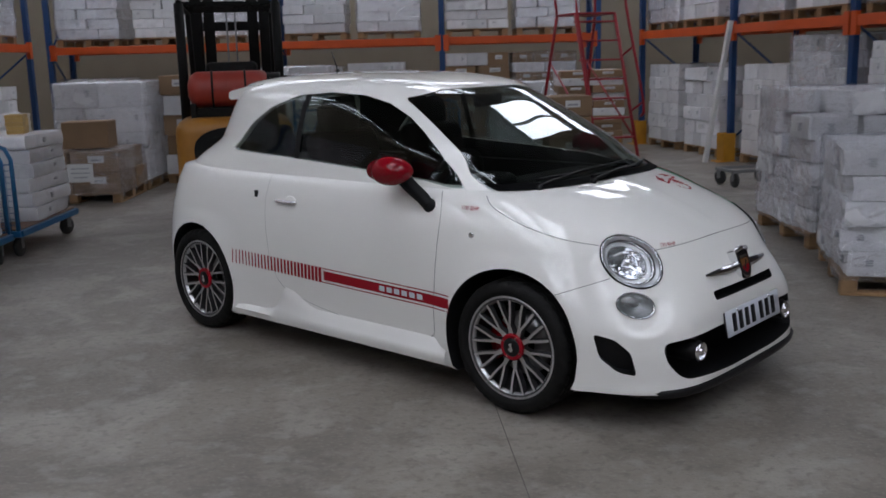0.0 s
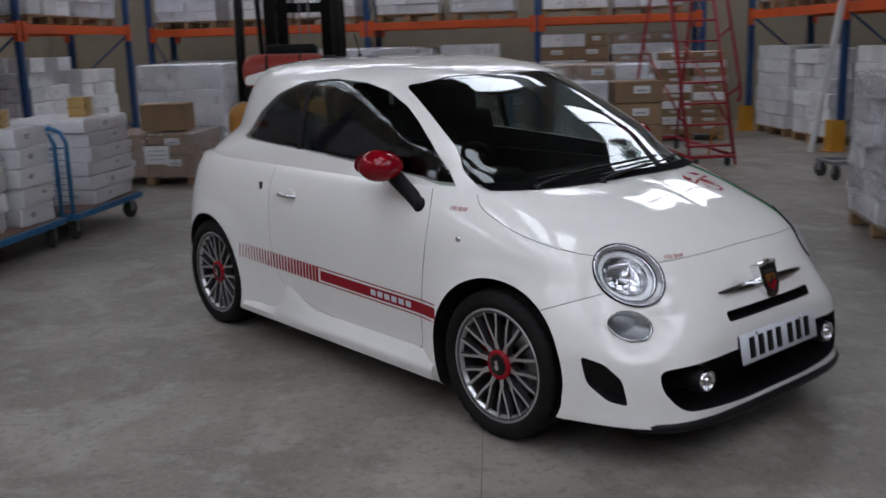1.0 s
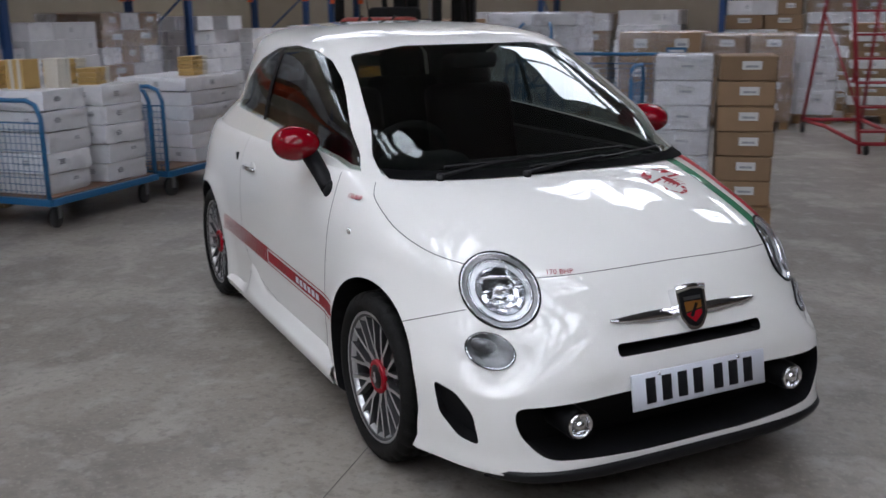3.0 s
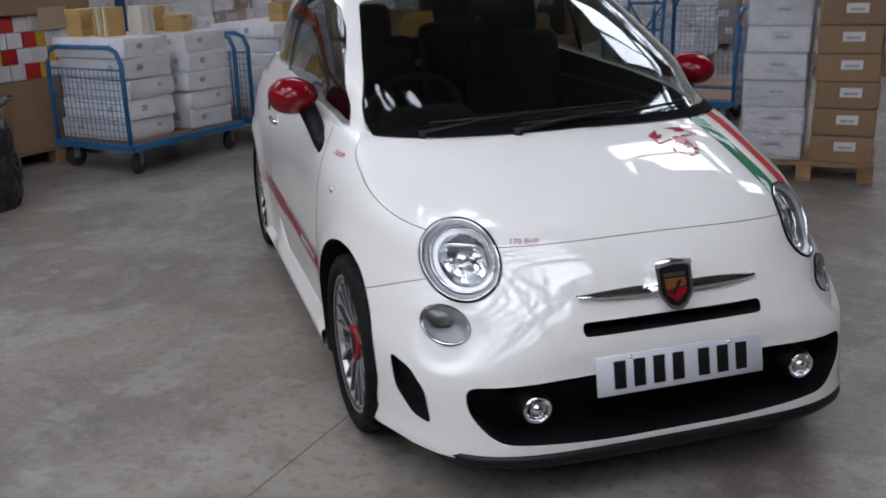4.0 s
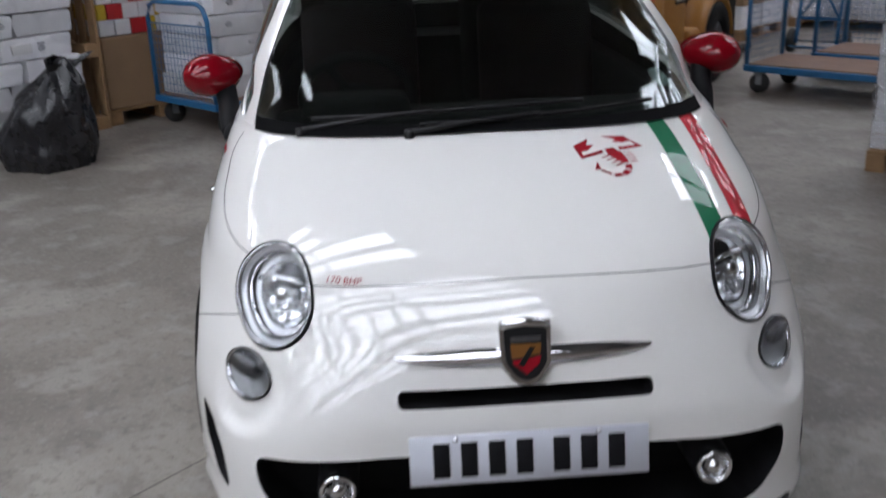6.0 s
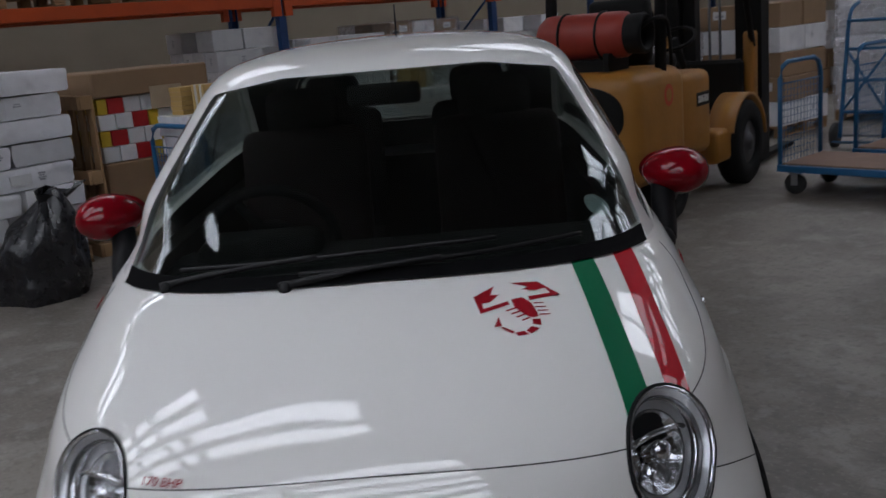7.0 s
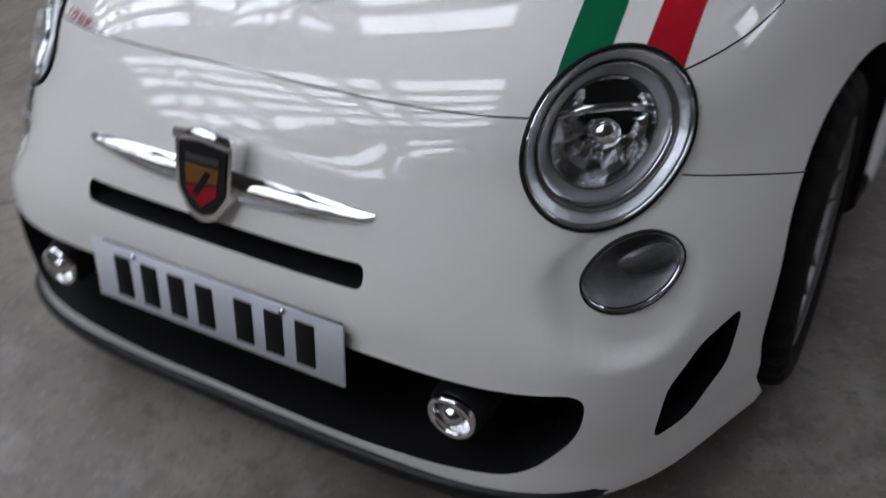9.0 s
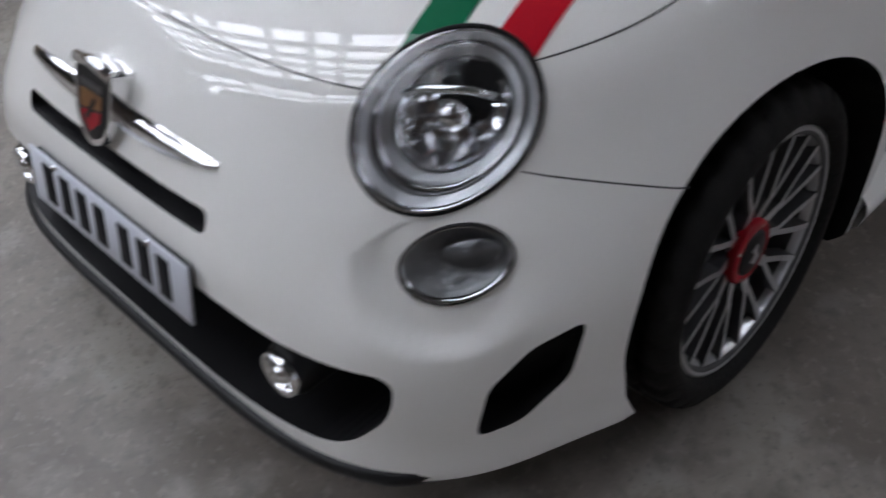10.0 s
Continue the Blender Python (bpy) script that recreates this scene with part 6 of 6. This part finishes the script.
# ---- warehouse steps ----
def steps():
    ob = thing("warehouse_steps", "tall red steel warehouse steps on castors", "steps", hall(2.33, 6.77, 0, 16))
    r = 0.022
    for x in (-0.28, 0.28):
        part("base_rail", tube(bmesh.new(), [(x, 0, 0.12), (x, 1.25, 0.16), (x * 1.25, 1.95, 0.16)], r, 8), LADDER_RED, ob, "red tube base rail")
        part("stringer", tube(bmesh.new(), [(x, -0.02, 0.02), (x, 0.75, 2.05)], r, 8), LADDER_RED, ob, "red tube stringer")
        part("back_leg", tube(bmesh.new(), [(x * 1.25, 1.95, 0.16), (x, 1.35, 2.05)], r, 8), LADDER_RED, ob, "red tube back leg")
        part("hand_rail", tube(bmesh.new(), smooth_path([(x * 1.3, 0.15, 0.75), (x * 1.3, 0.10, 0.95), (x * 1.25, 0.55, 2.1), (x * 1.2, 0.80, 2.95), (x * 1.2, 1.40, 2.95), (x, 1.35, 2.05)], 5), 0.019, 8), LADDER_RED, ob, "red tube handrail")
        part("rail_stay", tube(bmesh.new(), [(x, 0.28, 0.80), (x * 1.3, 0.12, 0.92)], 0.014, 6), LADDER_RED, ob)
        part("rail_stay", tube(bmesh.new(), [(x, 0.55, 1.50), (x * 1.27, 0.38, 1.62)], 0.014, 6), LADDER_RED, ob)
        part("cross_brace", tube(bmesh.new(), [(x, 0.15, 0.46), (x, 1.62, 1.45)], 0.014, 6), LADDER_RED, ob)
    for k in range(8):
        z = 0.24 + 0.245 * k
        y = -0.02 + 0.77 * (z - 0.02) / 2.03
        part("tread", boxes((0, y + 0.06, z, 0.54, 0.16, 0.022)), LADDER_RED, ob, "red steel tread", False)
    part("platform", boxes((0, 1.05, 2.06, 0.58, 0.62, 0.03)), LADDER_RED, ob, "red steel platform", False)
    part("cross_bar", tube(bmesh.new(), [(-0.35, 1.95, 0.16), (0.35, 1.95, 0.16)], r, 8), LADDER_RED, ob)
    part("cross_bar", tube(bmesh.new(), [(-0.28, 0, 0.12), (0.28, 0, 0.12)], r, 8), LADDER_RED, ob)
    for x, y in ((-0.35, 1.95), (0.35, 1.95), (-0.2, 0.03), (0.2, 0.03)):
        bm = spin([(0.001, -0.015), (0.06, -0.015), (0.06, 0.015), (0.001, 0.015)], 18)
        bmesh.ops.rotate(bm, cent=(0, 0, 0), matrix=Matrix.Rotation(radians(90), 3, "Y"), verts=bm.verts)
        part("castor_wheel", bm, CAST_GREY, ob, at=pose(x, y, 0.06))
    part("lever", tube(bmesh.new(), [(0.1, 0.35, 0.1), (0.12, 0.25, 0.45)], 0.012, 6), GUARD, ob, "yellow foot lever")


steps()
lean = thing("white_profile", "long white plastic profile leaning on a rack upright", "profile", hall(3.78, 8.12, 0, -78.5) @ pose(0, 0, 0, -6, 7, 0))
part("profile_bar", boxes((0, 0, 0.98, 0.085, 0.05, 1.96), bevel=0.006), WHITE_BAR, lean, smooth=False)
part("profile_lip", boxes((0.03, -0.03, 0.98, 0.02, 0.014, 1.96), bevel=0.003), WHITE_BAR, lean, smooth=False)


# ---- forklift ----
def forklift():
    ob = thing("forklift", "yellow gas forklift with black mast and red gas bottle", "forklift", hall(-1.70, 2.90, 0, 11) @ Matrix.Diagonal((0.94, 1, 1, 1)))
    bm = bmesh.new()
    box(bm, 0, 0.42, 0.70, 1.06, 0.84, 0.78, 0.12, seg=4)
    part("counterweight", bm, FORK_YELLOW, ob, "scuffed yellow cast counterweight")
    bm = bmesh.new()
    box(bm, 0, 1.07, 0.70, 0.98, 0.62, 0.62, 0.07, seg=3)
    part("engine_cover", bm, FORK_YELLOW, ob, "yellow engine cover")
    part("grille", prism([(0.03 + 0.40 * math.copysign(abs(math.cos(a)) ** 0.8, math.cos(a)), 0.81 + 0.205 * math.copysign(abs(math.sin(a)) ** 0.8, math.sin(a))) for a in np.linspace(0, 2 * math.pi, 49)[:-1]], "y", -0.012, 0.06), FORK_BLACK, ob, "large oval black rear grille", False)
    for k in range(5):
        part("grille_bar", boxes((0.03, -0.014, 0.69 + 0.06 * k, 0.62 - 0.09 * abs(k - 2), 0.012, 0.012)), FORK_BLACK, ob, smooth=False)
    bm = bmesh.new()
    box(bm, 0, 1.85, 0.38, 0.98, 0.75, 0.26, 0.04, seg=2)
    part("floor_pan", bm, FORK_YELLOW, ob, "yellow step and floor pan")
    for s in (-1, 1):
        arch = bmesh.new()
        prof = [(2.1 + 0.42 * math.cos(a), 0.33 + 0.42 * math.sin(a)) for a in np.linspace(0.1, math.pi - 0.35, 16)]
        rows = [[arch.verts.new((x, y, z)) for y, z in prof] for x in (0.30 * s, 0.53 * s)]
        low = [[arch.verts.new((x, 2.1 + (y - 2.1) * 0.93, 0.33 + (z - 0.33) * 0.93)) for y, z in prof] for x in (0.53 * s, 0.30 * s)]
        ring = rows + low + [rows[0]]
        for a, b in zip(ring, ring[1:]):
            for k in range(15):
                arch.faces.new((a[k], a[k + 1], b[k + 1], b[k]))
        bmesh.ops.recalc_face_normals(arch, faces=arch.faces)
        part("mudguard", arch, FORK_YELLOW, ob, "yellow front mudguard")
        bm = bmesh.new()
        box(bm, 0.42 * s, 2.42, 0.85, 0.10, 0.14, 0.75, 0.03, seg=2)
        part("cowl", bm, FORK_YELLOW, ob, "yellow front cowl")
        for y, r, w in ((2.1, 0.345, 0.20), (0.60, 0.27, 0.17)):
            prof = [(0.001, -w / 2 + 0.03), (r * 0.50, -w / 2 + 0.035), (r * 0.55, -w / 2), (r * 0.9, -w / 2), (r, -w / 2 + 0.03), (r, w / 2 - 0.03), (r * 0.9, w / 2), (r * 0.55, w / 2), (r * 0.5, w / 2 - 0.035), (0.001, w / 2 - 0.03)]
            bm = spin(prof, 36)
            bmesh.ops.rotate(bm, cent=(0, 0, 0), matrix=Matrix.Rotation(radians(90), 3, "Y"), verts=bm.verts)
            wh = part("wheel", bm, RUBBER, ob, "solid black forklift tyre", at=pose(0.44 * s, y, r))
            bm = spin([(r * 0.52, 0), (r * 0.45, 0.012), (r * 0.2, 0.015), (r * 0.18, 0.04), (0.001, 0.045)], 24)
            bmesh.ops.rotate(bm, cent=(0, 0, 0), matrix=Matrix.Rotation(radians(90 * s), 3, "Y"), verts=bm.verts)
            part("wheel_hub", bm, ALLOY_DARK, wh, at=pose((w / 2 - 0.035) * s, 0, 0))
        part("guard_post", tube(bmesh.new(), [(0.45 * s, 0.55, 1.02), (0.45 * s, 0.62, 2.08)], 0.045, 8), FORK_BLACK, ob, "black overhead guard post")
        part("guard_post", tube(bmesh.new(), [(0.45 * s, 2.40, 1.1), (0.45 * s, 2.0, 2.08)], 0.030, 8), FORK_BLACK, ob, "black overhead guard post")
        part("mast_channel", boxes((0.25 * s, 2.72, 1.45, 0.12, 0.12, 2.7), (0.39 * s, 2.70, 1.45, 0.13, 0.20, 2.7)), FORK_BLACK, ob, "black steel mast channel", False)
        part("fork", boxes((0.25 * s, 2.84, 0.35, 0.11, 0.05, 0.6), (0.25 * s, 3.4, 0.06, 0.11, 1.1, 0.04)), FORK_BLACK, ob, "steel fork arm", False)
        part("lift_chain", tube(bmesh.new(), [(0.05 * s, 2.66, 0.4), (0.05 * s, 2.66, 2.5)], 0.012, 6), STEEL, ob)
    for k in range(7):
        part("roof_bar", boxes((0, 0.72 + 0.21 * k, 2.08, 0.90, 0.045, 0.035)), FORK_BLACK, ob, smooth=False)
    for s in (-1, 1):
        part("roof_rail", boxes((0.45 * s, 1.31, 2.08, 0.05, 1.42, 0.06)), FORK_BLACK, ob, smooth=False)
    for z in (0.75, 1.95, 2.7):
        part("mast_bridge", boxes((0, 2.72, z, 0.80, 0.06, 0.10)), FORK_BLACK, ob, smooth=False)
    part("dash_panel", boxes((0, 2.30, 0.78, 0.80, 0.10, 0.45), bevel=0.03), FORK_BLACK, ob, "black dash panel", False)
    # gas bottle across the back
    prof = [(0.001, -0.40), (0.06, -0.395), (0.12, -0.37), (0.152, -0.32), (0.155, -0.28), (0.155, 0.26), (0.150, 0.30), (0.12, 0.345), (0.07, 0.37), (0.05, 0.38)]
    bm = spin(prof, 32)
    bmesh.ops.rotate(bm, cent=(0, 0, 0), matrix=Matrix.Rotation(radians(90), 3, "Y"), verts=bm.verts)
    bottle = part("gas_bottle", bm, TANK, ob, "faded red gas bottle lying across the back", at=pose(-0.01, 0.36, 1.325))
    for x in (-0.17, 0.13):
        part("strap", tube(bmesh.new(), [(x, 0.159 * math.cos(a), 0.159 * math.sin(a)) for a in np.linspace(0, 2 * math.pi, 25)[:-1]], 0.010, 6, True), FORK_BLACK, bottle)
    bm = spin([(0.13, 0.30), (0.135, 0.44), (0.125, 0.46), (0.10, 0.46), (0.10, 0.36)], 28)
    bmesh.ops.rotate(bm, cent=(0, 0, 0), matrix=Matrix.Rotation(radians(90), 3, "Y"), verts=bm.verts)
    part("bottle_collar", bm, FORK_BLACK, bottle)
    part("bottle_hose", tube(bmesh.new(), smooth_path([(0.36, 0, 0), (0.5, 0.02, 0.09), (0.52, 0.2, 0.05), (0.45, 0.4, -0.25)], 6), 0.014, 8), FORK_BLACK, bottle)
    part("bottle_cradle", boxes((-0.08, 0.36, 1.12, 0.60, 0.22, 0.09), (-0.36, 0.36, 1.14, 0.05, 0.30, 0.14), (0.20, 0.36, 1.14, 0.05, 0.30, 0.14)), FORK_BLACK, ob, smooth=False)
    bm = bmesh.new()
    box(bm, 0, 1.05, 1.08, 0.50, 0.50, 0.13, 0.05, seg=3)
    box(bm, 0, 0.83, 1.33, 0.50, 0.13, 0.46, 0.05, seg=3)
    part("driver_seat", bm, FORK_BLACK, ob, "black driver's seat")
    part("steering_wheel", tube(bmesh.new(), [(0.17 * math.cos(a), 1.80 + 0.15 * math.sin(a), 1.22 + 0.08 * math.sin(a)) for a in np.linspace(0, 2 * math.pi, 25)[:-1]], 0.014, 8, True), FORK_BLACK, ob)
    part("steering_column", tube(bmesh.new(), [(0, 1.80, 1.22), (0, 2.2, 0.6)], 0.03, 8), FORK_BLACK, ob)
    plate_ob = part("maker_plate", boxes((0.492, 1.20, 0.80, 0.006, 0.24, 0.10)), FORK_BLACK, ob, "dark name plate with pale illegible bars", False)
    for k in range(6):
        part("letter_bar", boxes((0.496, 1.115 + 0.033 * k, 0.80, 0.004, 0.020, 0.05)), WHITE_BAR, plate_ob, smooth=False)
    part("round_mark", spin([(0.075, 0.0), (0.045, 0.002)], 20), material("mark_red", (0.5, 0.05, 0.02), 0.5), ob, at=pose(0.533, 0.50, 0.90, 0, 90, 0))


forklift()


# ---- black sack ----
def sack():
    ob = thing("rubbish_sack", "full black plastic rubbish sack slumped beside white packs", "sack", hall(-3.72, 0.0, 0, 20))
    bm = bmesh.new()
    rows = []
    for k in range(34):
        t = k / 33
        h = 0.60 * t ** 0.9
        r = 0.325 * (1 - 0.30 * t - 0.42 * t ** 5) * (0.88 + 0.12 * min(1, t * 7))
        ring = []
        for j in range(72):
            a = 2 * math.pi * j / 72
            d = Vector((math.cos(a), math.sin(a), t))
            lump = 0.05 * noise.noise(Vector((d.x * 1.6, d.y * 1.6, t * 2.4))) + 0.020 * noise.noise(Vector((d.x * 5, d.y * 5, t * 3))) + 0.009 * noise.noise(Vector((d.x * 13, d.y * 13, t * 6)))
            sag = 0.10 * t ** 3 * math.cos(a - 0.9)
            ring.append(Vector(((r + lump) * d.x * 1.08 + 0.05 * t * t, (r + lump) * d.y * 0.90 + 0.06 * t * t, h + sag + lump * 0.5 * t)))
        rows.append(ring)
    top = rows[-1]
    mid = sum(top, Vector()) / len(top)
    for k, drop in ((0.35, -0.012), (0.7, -0.022), (0.95, -0.028)):
        rows.append([p.lerp(mid, k) - Vector((0, 0, drop)) for p in top])
    part("sack_body", dish(rows, True, bm), SACK, ob, "creased black plastic")
    bm = bmesh.new()
    rows = []
    for k in range(8):
        t = k / 7
        ring = []
        for j in range(32):
            a = 2 * math.pi * j / 32
            rr = (0.07 + 0.05 * t) * (1 + 0.30 * t * math.sin(3 * a) + 0.15 * t * math.sin(7 * a + 1))
            ring.append(Vector((rr * math.cos(a) * 0.9 + 0.07 + 0.05 * t, rr * math.sin(a) * 1.2 + 0.10 + 0.08 * t, 0.58 + 0.10 * t + 0.03 * t * math.sin(2 * a))))
        rows.append(ring)
    part("sack_neck", dish(rows, False, bm), SACK, ob, "twisted neck of the sack")


sack()

# a saw-cut joint in the floor
structure("trim_floor_joint", boxes((0, 0, 0.0008, 0.003, 2.4, 0.0016), bevel=0), CRACK, "short filled joint in the concrete floor", hall(0.31, -2.1, 0.0, 4), "joint")
